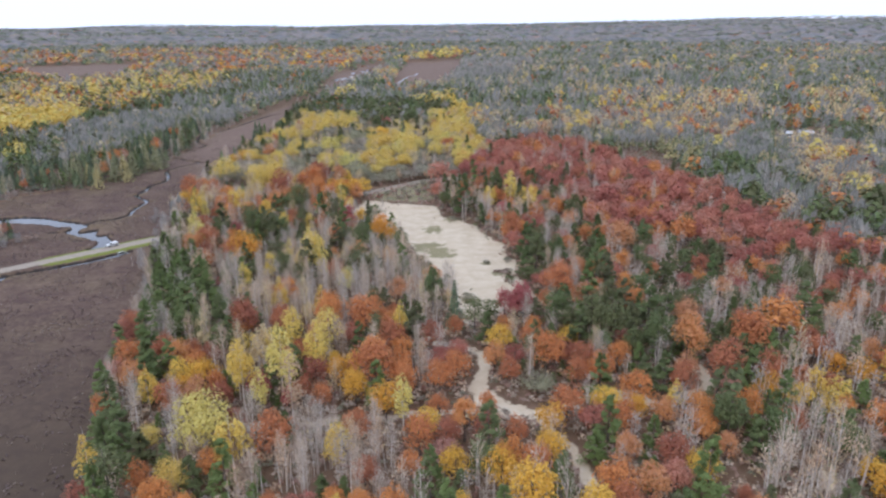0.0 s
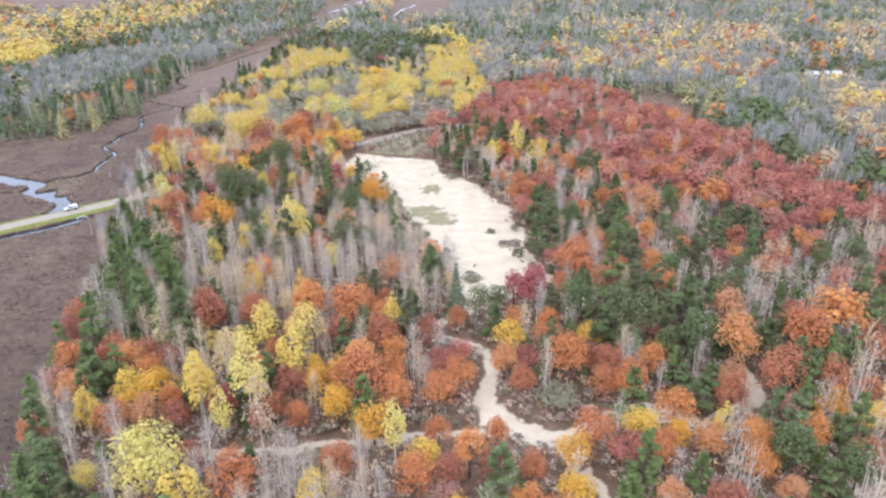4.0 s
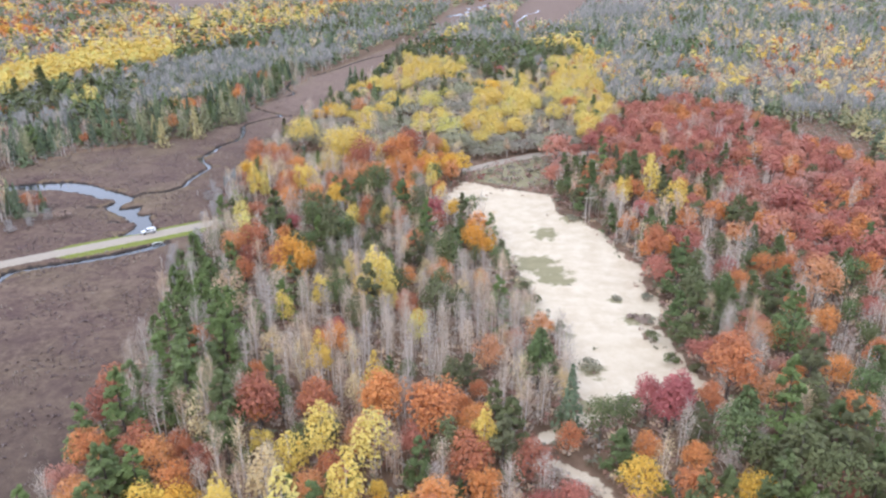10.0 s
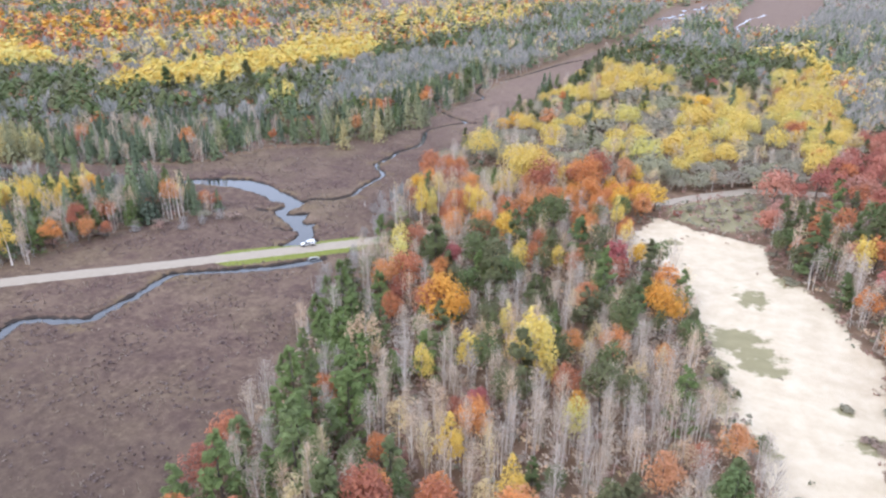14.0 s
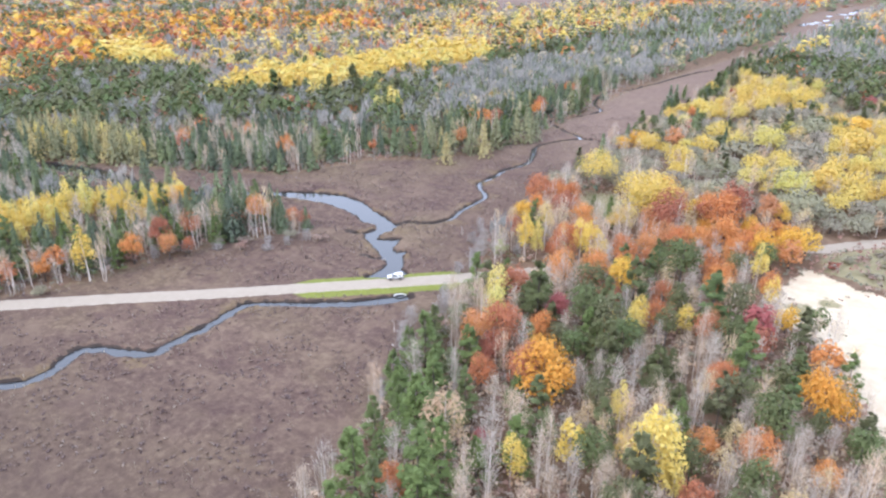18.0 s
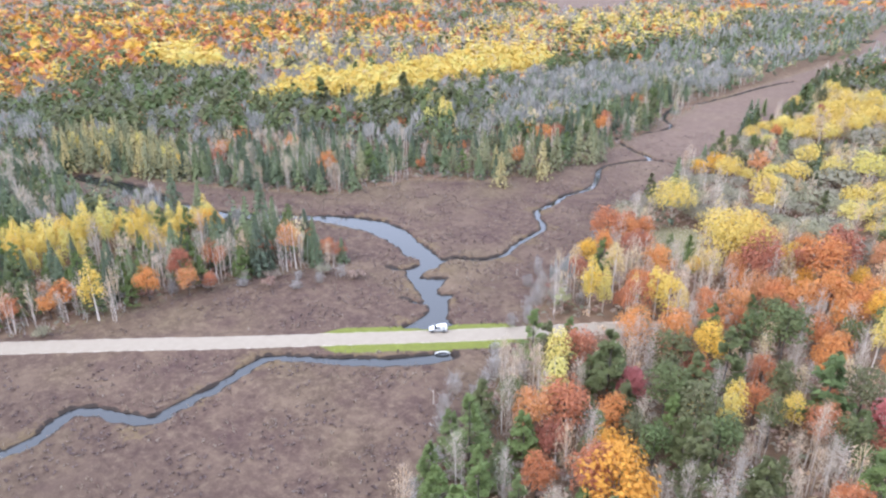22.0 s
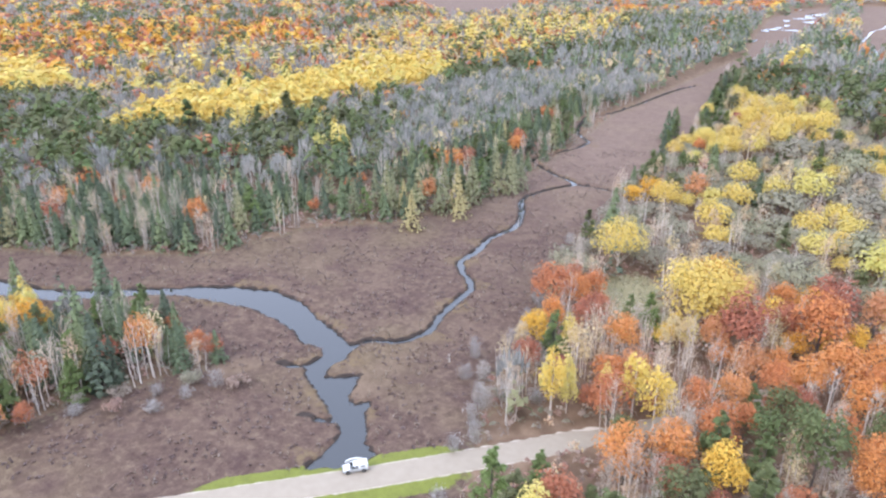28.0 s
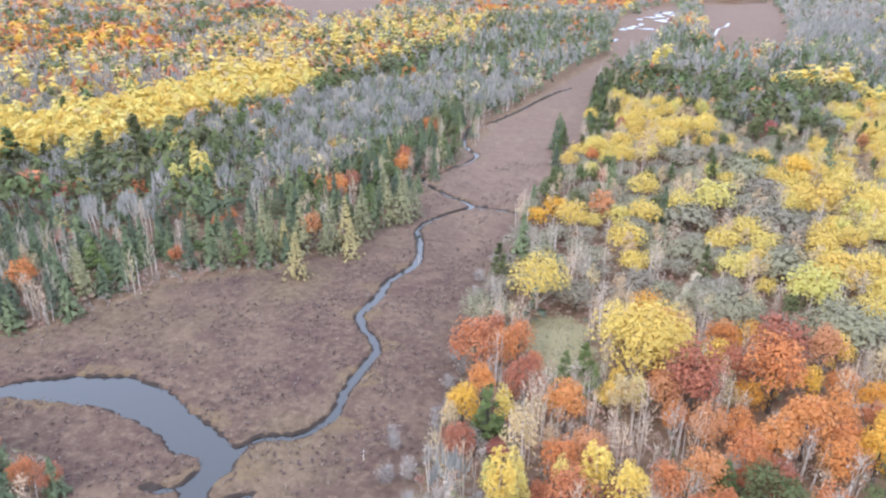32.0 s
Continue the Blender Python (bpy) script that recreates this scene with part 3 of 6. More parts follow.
def spikes(rng, base, tip, width):
    """Tapered three-cornered sticks from base to tip, two crossed blades each."""
    n = len(base)
    d = tip - base
    a = np.cross(d, rng.normal(0, 1, (n, 3)))
    a /= np.linalg.norm(a, axis=1, keepdims=True) + 1e-6
    b = np.cross(d, a)
    b /= np.linalg.norm(b, axis=1, keepdims=True) + 1e-6
    w = np.asarray(width)[:, None] / 2
    v = np.stack([base + a * w, base - 0.5 * a * w + 0.87 * b * w, base - 0.5 * a * w - 0.87 * b * w, tip], 1).reshape(-1, 3)
    k = 4 * np.arange(n)[:, None]
    f = np.concatenate([k + (0, 1, 3), k + (1, 2, 3), k + (2, 0, 3)])
    return v, f


def trunk_shape(rng, height, radius, limbs, start, reach, rise, lean=0.03, thin=0.4):
    """A tapered bole of five-sided rings with limbs that leave it."""
    rings, sides = 5, 4
    drift = np.cumsum(rng.normal(0, lean, (rings, 2)) * height / rings, axis=0)
    v, f = [], []
    for i in range(rings):
        u = i / (rings - 1)
        r = radius * (1.25 if i == 0 else 1 - 0.9 * u)
        for k in range(sides):
            a = 2 * math.pi * k / sides
            v.append((drift[i][0] * u + r * math.cos(a), drift[i][1] * u + r * math.sin(a), height * u - (0.3 if i == 0 else 0)))
    for i in range(rings - 1):
        for k in range(sides):
            p, q = i * sides + k, i * sides + (k + 1) % sides
            f += [(p, q, q + sides), (p, q + sides, p + sides)]
    v, f = np.array(v), np.array(f)
    if limbs:
        u = rng.uniform(start, 0.95, limbs)
        a = rng.uniform(0, 6.28, limbs)
        base = np.column_stack([np.interp(u, np.linspace(0, 1, rings), drift[:, k] * np.linspace(0, 1, rings)) for k in (0, 1)] + [u * height])
        long = reach * rng.uniform(0.5, 1, limbs) * (1.25 - u * 0.8)
        tip = base + np.column_stack([np.cos(a) * long, np.sin(a) * long, long * rise * rng.uniform(0.6, 1.4, limbs)])
        sv, sf = spikes(rng, base, tip, radius * 2 * thin * (1.15 - u))
        f = np.concatenate([f, sf + len(v)])
        v = np.concatenate([v, sv])
    return v, f


def crown_broad(rng, n, size, radius, low, high, lobes=11, pointed=0.0):
    """Leaf tufts on the skins of several overlapping lobes."""
    mid = (low + high) / 2
    half = (high - low) / 2
    d = rng.normal(0, 1, (lobes, 3))
    d[:, 2] = rng.uniform(-1.2, 1.2, lobes) if pointed > 0.2 else np.abs(d[:, 2]) * 1.1 - 0.5
    d /= np.linalg.norm(d, axis=1, keepdims=True)
    lobe = d * (radius * 0.62, radius * 0.62, half * 0.62) * rng.uniform(0.75, 1.1, (lobes, 1))
    lr = rng.uniform(0.30, 0.48, lobes)
    k = rng.integers(0, lobes, n)
    o = rng.normal(0, 1, (n, 3))
    o /= np.linalg.norm(o, axis=1, keepdims=True)
    o[:, 2] = np.where(o[:, 2] < -0.3, -0.6 * o[:, 2], o[:, 2])
    c = lobe[k] + o * (radius, radius, half) * lr[k][:, None] * rng.uniform(0.8, 1.05, (n, 1))
    if pointed:
        c[:, :2] *= (1 - pointed * np.clip(c[:, 2:] / half, -0.5, 1))
    return tufts(rng, c + (0, 0, mid), size * rng.uniform(0.6, 1.25, n), o + c * 0.15)


def crown_cone(rng, n, size, radius, low, high, tiers, droop=0.35, gap=0.55):
    """Boughs in tiers, wider towards the ground, each a fan of hanging tufts."""
    t = rng.integers(0, tiers, n)
    u = (t + rng.uniform(-0.15, 0.15, n)) / tiers
    a = rng.uniform(0, 6.28, n) + t * 1.7
    a = np.round(a / 0.8) * 0.8 + rng.normal(0, 0.16, n)
    r = radius * (1.02 - u) ** 1.05 * rng.uniform(0.18, 1.0, n) ** 0.6 * (1 + 0.22 * np.sin(5 * a + t))
    z = low + (high - low) * u - droop * r
    o = np.column_stack([np.cos(a), np.sin(a), np.full(n, gap)])
    return tufts(rng, np.column_stack([r * np.cos(a), r * np.sin(a), z]), size * rng.uniform(0.7, 1.2, n) * (1.15 - 0.55 * u), o, 1.35)


def crown_pine(rng, n, size, radius, low, high):
    """Loose plates of needles on upswept boughs, with gaps between them."""
    boughs = 46
    u = np.linspace(0.02, 1, boughs)
    a = rng.uniform(0, 6.28, boughs) + np.arange(boughs) * 2.4
    long = radius * (1.1 - u * 0.92) * rng.uniform(0.7, 1.1, boughs)
    k = rng.integers(0, boughs, n)
    s = rng.uniform(0.25, 1.0, n) ** 0.7
    wide = 0.42 * long[k] * rng.normal(0, 0.5, n) * s
    x = np.cos(a[k]) * long[k] * s - np.sin(a[k]) * wide
    y = np.sin(a[k]) * long[k] * s + np.cos(a[k]) * wide
    z = low + (high - low) * u[k] + 0.16 * long[k] * s * s + rng.normal(0, 0.16, n)
    o = np.column_stack([np.cos(a[k]) * 0.4, np.sin(a[k]) * 0.4, np.full(n, 0.8)])
    return tufts(rng, np.column_stack([x, y, z]), size * rng.uniform(0.7, 1.2, n), o, 1.8)


def twig_fan(rng, n, low, high, radius, width):
    """Fine upswept twigs of a leafless crown."""
    u = rng.uniform(0, 1, n)
    a = rng.uniform(0, 6.28, n)
    r = radius * rng.uniform(0.05, 0.75, n) * np.sin(np.clip(u * 0.85 + 0.15, 0, 1) * math.pi) ** 0.6
    base = np.column_stack([np.cos(a) * r * 0.5, np.sin(a) * r * 0.5, low + (high - low) * u * 0.85])
    tip = base + np.column_stack([np.cos(a) * radius * 0.4, np.sin(a) * radius * 0.4, np.full(n, (high - low) * 0.26)]) * rng.uniform(0.5, 1.1, (n, 1)) + rng.normal(0, 0.25, (n, 3))
    side = np.cross(tip - base, rng.normal(0, 1, (n, 3)))
    side *= 0.5 * width / (np.linalg.norm(side, axis=1, keepdims=True) + 1e-6)
    return np.stack([base + side, base - side, tip], 1).reshape(-1, 3), np.arange(3 * n).reshape(n, 3)


def tri(faces):
    return faces if faces.shape[1] == 3 else np.concatenate([faces[:, (0, 1, 2)], faces[:, (0, 2, 3)]])


def grow(kind, rng, detail):
    """Bole and crown of one tree as arrays; detail 1 near, less further off."""
    n = lambda full: max(4, int(full * detail))
    big = detail ** -0.5
    if kind in ("oak", "red", "maple", "crimson"):
        h = rng.uniform(8.5, 11.5)
        r = rng.uniform(3.2, 4.5) * (0.75 if kind == "crimson" else 1)
        bole = trunk_shape(rng, h * 0.8, 0.26, n(9), 0.3, r * 0.8, 0.7)
        crown = crown_broad(rng, n(1500), 0.245 * big, r, h * 0.06, h, 30)
    elif kind == "poplar":
        h = rng.uniform(9.5, 12.5)
        r = rng.uniform(4.8, 6.2)
        bole = trunk_shape(rng, h * 0.7, 0.24, n(14), 0.02, r * 0.8, 1.5, thin=0.6)
        crown = crown_broad(rng, n(2300), 0.245 * big, r, h * 0.0, h, 40, 0.05)
    elif kind in ("aspen", "birch"):
        h = rng.uniform(10, 13.5)
        r = rng.uniform(2.0, 3.0)
        bole = trunk_shape(rng, h * 0.9, 0.16, n(10), 0.35, r * 0.8, 1.0)
        crown = crown_broad(rng, n(850 if kind == "aspen" else 480), 0.225 * big, r, h * 0.12, h, 20, 0.36)
    elif kind == "bare":
        h = rng.uniform(9.5, 13.5)
        r = rng.uniform(2.0, 2.9)
        bole = trunk_shape(rng, h * 0.98, 0.12, n(16), 0.25, r, 1.7, thin=0.4)
        foot = rng.uniform(-1.3, 1.3, (3, 3)) * (1, 1, 0)
        sv, sf = spikes(rng, foot, foot * 1.3 + np.column_stack([rng.normal(0, 0.3, (3, 2)), h * rng.uniform(0.7, 0.98, 3)]), np.full(3, 0.2))
        bole = (np.concatenate([bole[0], sv]), np.concatenate([bole[1], sf + len(bole[0])]))
        tv, tf = twig_fan(rng, n(200), h * 0.2, h, r * 1.2, 0.05 * big)
        crown = crown_broad(rng, n(rng.choice((40, 110, 210))), 0.14 * big, r * 1.05, h * 0.3, h, 18)
        crown = (np.concatenate([crown[0], tv]), np.concatenate([crown[1], tf + len(crown[0])]))
    elif kind == "pine":
        h = rng.uniform(9.5, 13)
        bole = trunk_shape(rng, h * 0.93, 0.22, n(9), 0.3, 2.0, 0.3)
        if rng.uniform() < 0.6:
            crown = crown_broad(rng, n(850), 0.26 * big, rng.uniform(2.7, 3.5), h * 0.25, h, 34, 0.22)
        else:
            crown = crown_pine(rng, n(1150), 0.27 * big, rng.uniform(2.6, 3.5), h * 0.12, h * 0.97)
    elif kind == "fir":
        h = rng.uniform(8.5, 12.5)
        bole = trunk_shape(rng, h * 0.95, 0.2, n(9), 0.2, 2.2, 0.3)
        crown = crown_pine(rng, n(1300), 0.235 * big, rng.uniform(2.7, 3.6), h * 0.04, h)
    elif kind == "spruce":
        h = rng.uniform(9, 13)
        bole = trunk_shape(rng, h * 0.97, 0.17, 0, 0.3, 1, 0)
        crown = crown_cone(rng, n(620), 0.40 * big, rng.uniform(2.3, 3.1), h * 0.06, h, 17)
    elif kind == "tamarack":
        h = rng.uniform(12, 16)
        bole = trunk_shape(rng, h * 0.97, 0.17, n(8), 0.15, 1.8, 0.15)
        crown = crown_cone(rng, n(620), 0.36 * big, rng.uniform(2.9, 3.7), h * 0.08, h, 15, 0.15)
    else:
        h = rng.uniform(6, 8)
        r = rng.uniform(4.6, 5.8)
        bole = trunk_shape(rng, h * 0.5, 0.2, n(16), 0.1, r * 0.9, 0.9, thin=0.5)
        tv, tf = twig_fan(rng, n(90), h * 0.2, h, r, 0.10 * big)
        bole = (np.concatenate([bole[0], tv]), np.concatenate([bole[1], tf + len(bole[0])]))
        crown = crown_broad(rng, n(1550), 0.25 * big, r, h * 0.02, h, 44)
    return bole, crown


SPECIES = {
    "oak": ("oak_tree", "dark", "rounded oak tree in rust-orange autumn leaf in the woods"),
    "red": ("red_oak_tree", "dark", "broad oak tree in dark brick-red autumn leaf"),
    "maple": ("maple_tree", "dark", "round maple tree in golden-orange autumn leaf"),
    "crimson": ("crimson_maple_tree", "dark", "small maple tree in bright crimson leaf"),
    "aspen": ("aspen_tree", "pale", "slim aspen tree in clear yellow leaf with pale trunk"),
    "poplar": ("poplar_tree", "pale", "broad many-stemmed poplar tree in golden-yellow leaf"),
    "birch": ("birch_tree", "pale", "slim birch tree with sparse pale yellow leaves"),
    "bare": ("bare_birch_tree", "pale", "nearly leafless grey-white birch with a few tan leaves"),
    "pine": ("pine_tree", "dark", "dark green pine tree with loose tiers of needles"),
    "fir": ("white_pine_tree", "dark", "bright green white pine tree with feathery spreading boughs"),
    "spruce": ("spruce_tree", "dark", "narrow pointed dark green spruce tree at the bog edge"),
    "tamarack": ("tamarack_tree", "dark", "tall tamarack tree in yellow-green autumn needles at the marsh edge"),
    "willow": ("willow_bush", "dark", "rounded grey-olive willow bush with fine bare twigs"),
}
TREES, SHAPES, NEAREST = {}, {}, 250
rng_tree = np.random.default_rng(7)
for kind in SPECIES:
    for detail, count in ((1.0, 5), (0.38, 4)):
        made, SHAPES[kind, detail] = [], []
        for _ in range(count):
            bole, crown = grow(kind, rng_tree, detail)
            SHAPES[kind, detail].append(((bole[0], tri(bole[1])), (crown[0], tri(crown[1]))))
            made.append((mesh_from("trunk", bole[0], tri(bole[1]), BARK[SPECIES[kind][1]]), mesh_from("crown", crown[0], crown[1], LEAF[kind])))
        TREES[kind, detail] = made

rng = np.random.default_rng(21)
STOOD = {}


def free_spot(x, y, gap):
    cell = (int(x // 8), int(y // 8))
    for i in (-1, 0, 1):
        for j in (-1, 0, 1):
            for a, b, g in STOOD.get((cell[0] + i, cell[1] + j), ()):
                if (a - x) ** 2 + (b - y) ** 2 < (0.5 * (g + gap)) ** 2:
                    return False
    return True


def take_spot(x, y, gap):
    STOOD.setdefault((int(x // 8), int(y // 8)), []).append((x, y, gap))


ROOM = {"oak": 5.4, "red": 5.4, "maple": 5.4, "crimson": 4.5, "aspen": 3.4, "poplar": 7.5, "birch": 3.4, "bare": 3.7, "pine": 4.6, "fir": 4.4, "spruce": 3.2, "tamarack": 3.4, "willow": 7.5}
PLANTED = []


def plant(kind, x, y, detail=1.0, scale=1.0):
    """Notes a tree: species, form, place, turn, girth and height."""
    if kind == "pine" and ((x < -58 and y < 228) or (y < 150 and rng.uniform() < 0.6) or (-230 < x < -150 and y < 275) or rng.uniform() < 0.12):
        kind = "fir"
    if y > 360 or (x > -40 and y > 245) or x > 75:
        detail = 0.38
    g = scale * rng.uniform(0.85, 1.15)
    PLANTED.append((kind, detail, int(rng.integers(len(TREES[kind, detail]))), x, y, rng.uniform(0, 6.28), g, g * rng.uniform(0.92, 1.08)))
    take_spot(x, y, ROOM[kind])


PLACED = {
    "poplar": [(-86, 328, 1.6), (-111, 350, 1.28), (-36, 368, 1.05), (-49, 367, 1.31), (-41, 383, 1.33), (-65, 381, 0.9), (-58, 375, 0.55), (-106, 502, 1.18), (-93, 521, 1.33), (-84, 528, 1.45), (-73, 528, 1.45), (-99, 513, 1.14), (-70, 434, 1.36), (-93, 442, 1.03), (-52, 496, 1.25), (-47, 472, 1.15), (-38, 442, 1.43), (-28, 469, 1.15), (-21, 458, 1.12), (-40, 446, 0.79), (-13, 529, 0.79), (-27, 438, 1.04), (-33, 412, 1.05), (-22, 440, 1.05), (-42, 401, 0.99), (-112, 405, 1), (-94, 391, 1.14), (-98, 411, 0.91), (-106, 408, 0.79), (-46, 115, 1.24)],
    "poplar_b": [(-47, 102, 0.73), (-57, 116, 0.55), (-84, 331, 1.6)],
    "oak": [(-117, 317, 1.48), (-75, 318, 1.64), (-60, 333, 1.61), (-48, 328, 1.69), (-51, 337, 1.23), (-57, 311, 1.24), (-61, 318, 1.09), (-44, 323, 0.84), (-64, 302, 0.81), (-73, 300, 0.6), (-51, 311, 0.87), (-67, 299, 0.62), (-97, 285, 0.6), (-86, 289, 0.6), (-81, 290, 0.6), (-105, 318, 0.7), (-116, 483, 1.03), (-104, 415, 1.28), (-193, 406, 1.54), (-215, 368, 0.95), (-228, 370, 0.75), (-215, 375, 0.73), (-186, 224, 0.98), (-184, 229, 0.74), (-191, 216, 0.98), (-201, 200, 1.01), (-200, 196, 0.75), (-188, 266, 0.71), (-176, 262, 0.85), (-172, 263, 0.69)],
    "oak_b": [(-213, 200, 0.67), (-79, 219, 0.94), (-83, 234, 1.15), (-85, 268, 1.1), (-58, 259, 0.92), (-51, 163, 1.32), (-43, 169, 0.91), (-30, 169, 1.12), (-22, 170, 0.94), (-16, 170, 0.84), (-48, 270, 0.72), (-37, 221, 0.76), (-34, 206, 0.82), (33, 187, 1.46), (42, 202, 0.99), (24, 248, 1), (25, 225, 0.7), (49, 268, 0.87), (28, 179, 0.9), (-13, 187, 0.93), (-14, 178, 0.6), (54, 193, 0.91), (52, 178, 0.94), (61, 229, 1.49), (59, 215, 1.02), (64, 200, 1.08), (86, 239, 1.33), (-50, 160, 1.28), (-29, 164, 1.19), (-20, 164, 1.27)],
    "oak_c": [(-13, 165, 1.09), (-67, 151, 0.91), (-16, 137, 1.25), (-10, 143, 0.97), (-26, 131, 0.77), (-52, 130, 0.95), (-48, 96, 1.04), (-43, 95, 0.64), (-6, 106, 0.78), (-14, 104, 0.65), (-19, 98, 0.62), (-29, 96, 0.6), (-1, 126, 0.73), (3, 142, 0.96), (12, 147, 0.99), (23, 162, 0.9), (30, 140, 0.81), (35, 139, 0.97), (40, 129, 0.93), (57, 147, 1.22), (52, 134, 0.98), (63, 138, 1.19), (73, 139, 1.22), (73, 151, 1.47), (84, 160, 1.57), (50, 117, 0.74), (44, 122, 0.9), (36, 120, 0.88), (52, 110, 0.86), (50, 97, 0.66)],
    "fir_b": [(-93, 317, 0.9), (-109, 298, 0.95), (-96, 326, 0.8), (-100.5, 251.5, 1.15), (-95, 256.5, 1.0)],
    "oak_e": [(-67, 300, 1.25), (-62, 306, 1.2), (-57, 313, 1.15), (-51, 320, 1.15), (-78, 290, 1.1), (-73, 295, 1.15), (-62, 298, 1.0), (-52, 305, 1.0)],
    "oak_d": [(29, 99, 1.13), (4, 119, 0.84), (16, 105, 1.03), (14, 117, 0.7), (83, 126, 0.68), (88, 149, 0.95), (-61, 324, 1.7), (-70, 289, 0.93), (25, 244, 1.27), (-87, 230, 1.12), (-50, 192, 0.6), (-19, 226, 0.82), (-42, 166, 1.06)],
    "willow": [(-67, 352, 1.7), (-53, 385, 1.7), (-44, 351, 1.7), (-36, 360, 1.06), (-121, 341, 1.21), (-79, 486, 1.7), (-52, 456, 1.7), (-68, 496, 1.7), (-59, 474, 1.7), (-77, 415, 1.68), (-54, 420, 1.7), (-77, 391, 1.19), (-60, 434, 1.56), (-52, 394, 1.55), (-44, 416, 1.1), (-169, 254, 0.56), (-193, 191, 0.5), (21, 138, 0.72)],
    "maple": [(-76, 299, 1.54), (-65, 322, 0.91), (-60, 328, 0.63), (-90, 314, 0.67), (-98, 310, 0.6), (-41, 474, 1.7), (-122, 404, 1.16), (-118, 411, 1.03), (-294, 450, 1.06), (-277, 377, 1.15), (-224, 462, 0.86), (-259, 473, 0.82), (-215, 427, 0.67), (-212, 247, 1.3), (-66, 220, 1.69), (-30, 201, 0.68), (-21, 247, 0.99), (-53, 139, 1.08), (-19, 132, 0.91), (-12, 126, 1.02), (-26, 148, 0.68), (21, 120, 0.86), (14, 93, 1.18), (24, 92, 0.96), (2, 106, 0.77), (3, 94, 0.72), (-22, 243, 1.24)],
    "spruce": [(-110, 299, 0.9), (-104, 446, 1.5), (-28, 495, 1.5), (-85, 422, 1.5), (-121, 378, 1.5), (-135, 516, 1.17), (-135, 505, 1.14), (-130, 479, 1.12), (-230, 256, 1.33), (-229, 247, 1.5), (-194, 240, 1.5), (-193, 248, 1.5), (-207, 263, 1.5), (-197, 260, 1.42), (-183, 244, 1.29), (-190, 266, 1.18), (-183, 263, 0.91), (-198, 228, 1.5), (-171, 263, 0.76), (3, 173, 1.27)],
    "pine": [(-99, 319, 0.63), (-76, 291, 0.94), (-70, 295, 0.86), (-61, 296, 0.77), (-112, 418, 1.5), (-121, 422, 1.25), (-132, 494, 0.82), (-131, 505, 0.84), (-111, 451, 1.16), (-117, 506, 1.39), (-118, 534, 1.5), (-116, 564, 1.5), (-121, 515, 1.29), (-115, 610, 1.5), (-104, 641, 1.5), (-90, 595, 1.5), (-80, 588, 1.5), (-51, 542, 1.5), (-27, 559, 1.5), (-35, 574, 1.5), (-20, 545, 1.5), (-320, 388, 1.92), (-315, 409, 1.41), (-289, 400, 2.08), (-280, 409, 2.1), (-277, 475, 1.52), (-298, 452, 1.49), (-258, 420, 2.1), (-367, 459, 1.72), (-250, 420, 1.51)],
    "pine_b": [(-279, 398, 1.52), (-303, 388, 1.58), (-307, 381, 1.57), (-194, 230, 0.97), (-184, 239, 0.95), (-192, 212, 0.93), (-202, 211, 0.81), (-65, 164, 1.5), (-82, 202, 1.25), (-66, 181, 1.16), (-80, 189, 0.89), (-85, 224, 1.13), (-93, 223, 0.97), (-81, 246, 1.41), (-96, 258, 1.22), (-70, 246, 1.5), (-58, 238, 1.32), (-52, 214, 1.01), (-43, 269, 1.19), (-50, 236, 1.12), (-27, 213, 1.2), (-22, 205, 1.15), (-32, 181, 0.64), (-28, 181, 0.7), (-52, 171, 0.94), (-105, 257, 1.13), (-76, 164, 1.03), (31, 219, 1.5), (29, 205, 1.5), (38, 215, 1.39)],
    "pine_c": [(29, 229, 1.31), (50, 209, 1.37), (47, 200, 1.16), (46, 185, 1.33), (56, 185, 1.16), (39, 174, 1.35), (46, 226, 0.99), (26, 266, 1.16), (52, 278, 1.24), (64, 249, 1.12), (74, 247, 1.04), (19, 197, 0.83), (22, 191, 0.67), (-3, 184, 1.25), (-13, 214, 0.75), (66, 197, 1.04), (-68, 169, 1.5), (-64, 134, 1.25), (-55, 96, 1.33), (-61, 113, 1.3), (-56, 110, 0.91), (-55, 92, 0.98), (-44, 102, 0.84), (-31, 118, 0.81), (-21, 100, 0.64), (-30, 91, 0.91), (48, 135, 1.22), (55, 117, 1.31), (63, 113, 1.12), (40, 115, 0.9)],
    "pine_d": [(21, 104, 0.81), (44, 98, 1.14), (44, 91, 0.94), (59, 153, 1.36), (37, 160, 1.5), (42, 156, 1.34), (33, 154, 1.31), (32, 172, 1.43), (51, 150, 1.1), (52, 93, 0.82), (56, 126, 0.98), (95, 169, 1.32), (28, 111, 0.86), (39, 94, 0.79), (-59, 278, 1.5), (-63, 244, 1.5), (-48, 265, 1.5), (-37, 230, 1.27), (-28, 230, 1.5), (-15, 232, 1.26), (9, 286, 1.5), (16, 261, 1.23), (24, 306, 1.5), (-22, 238, 0.88), (-91, 217, 1.34), (-59, 233, 1.12), (-70, 192, 1.12), (-50, 206, 1.14), (-42, 203, 1.29), (-42, 197, 1.07)],
    "pine_e": [(-27, 205, 1.5), (-13, 208, 1.28), (-15, 238, 0.87), (-3, 187, 1.28)],
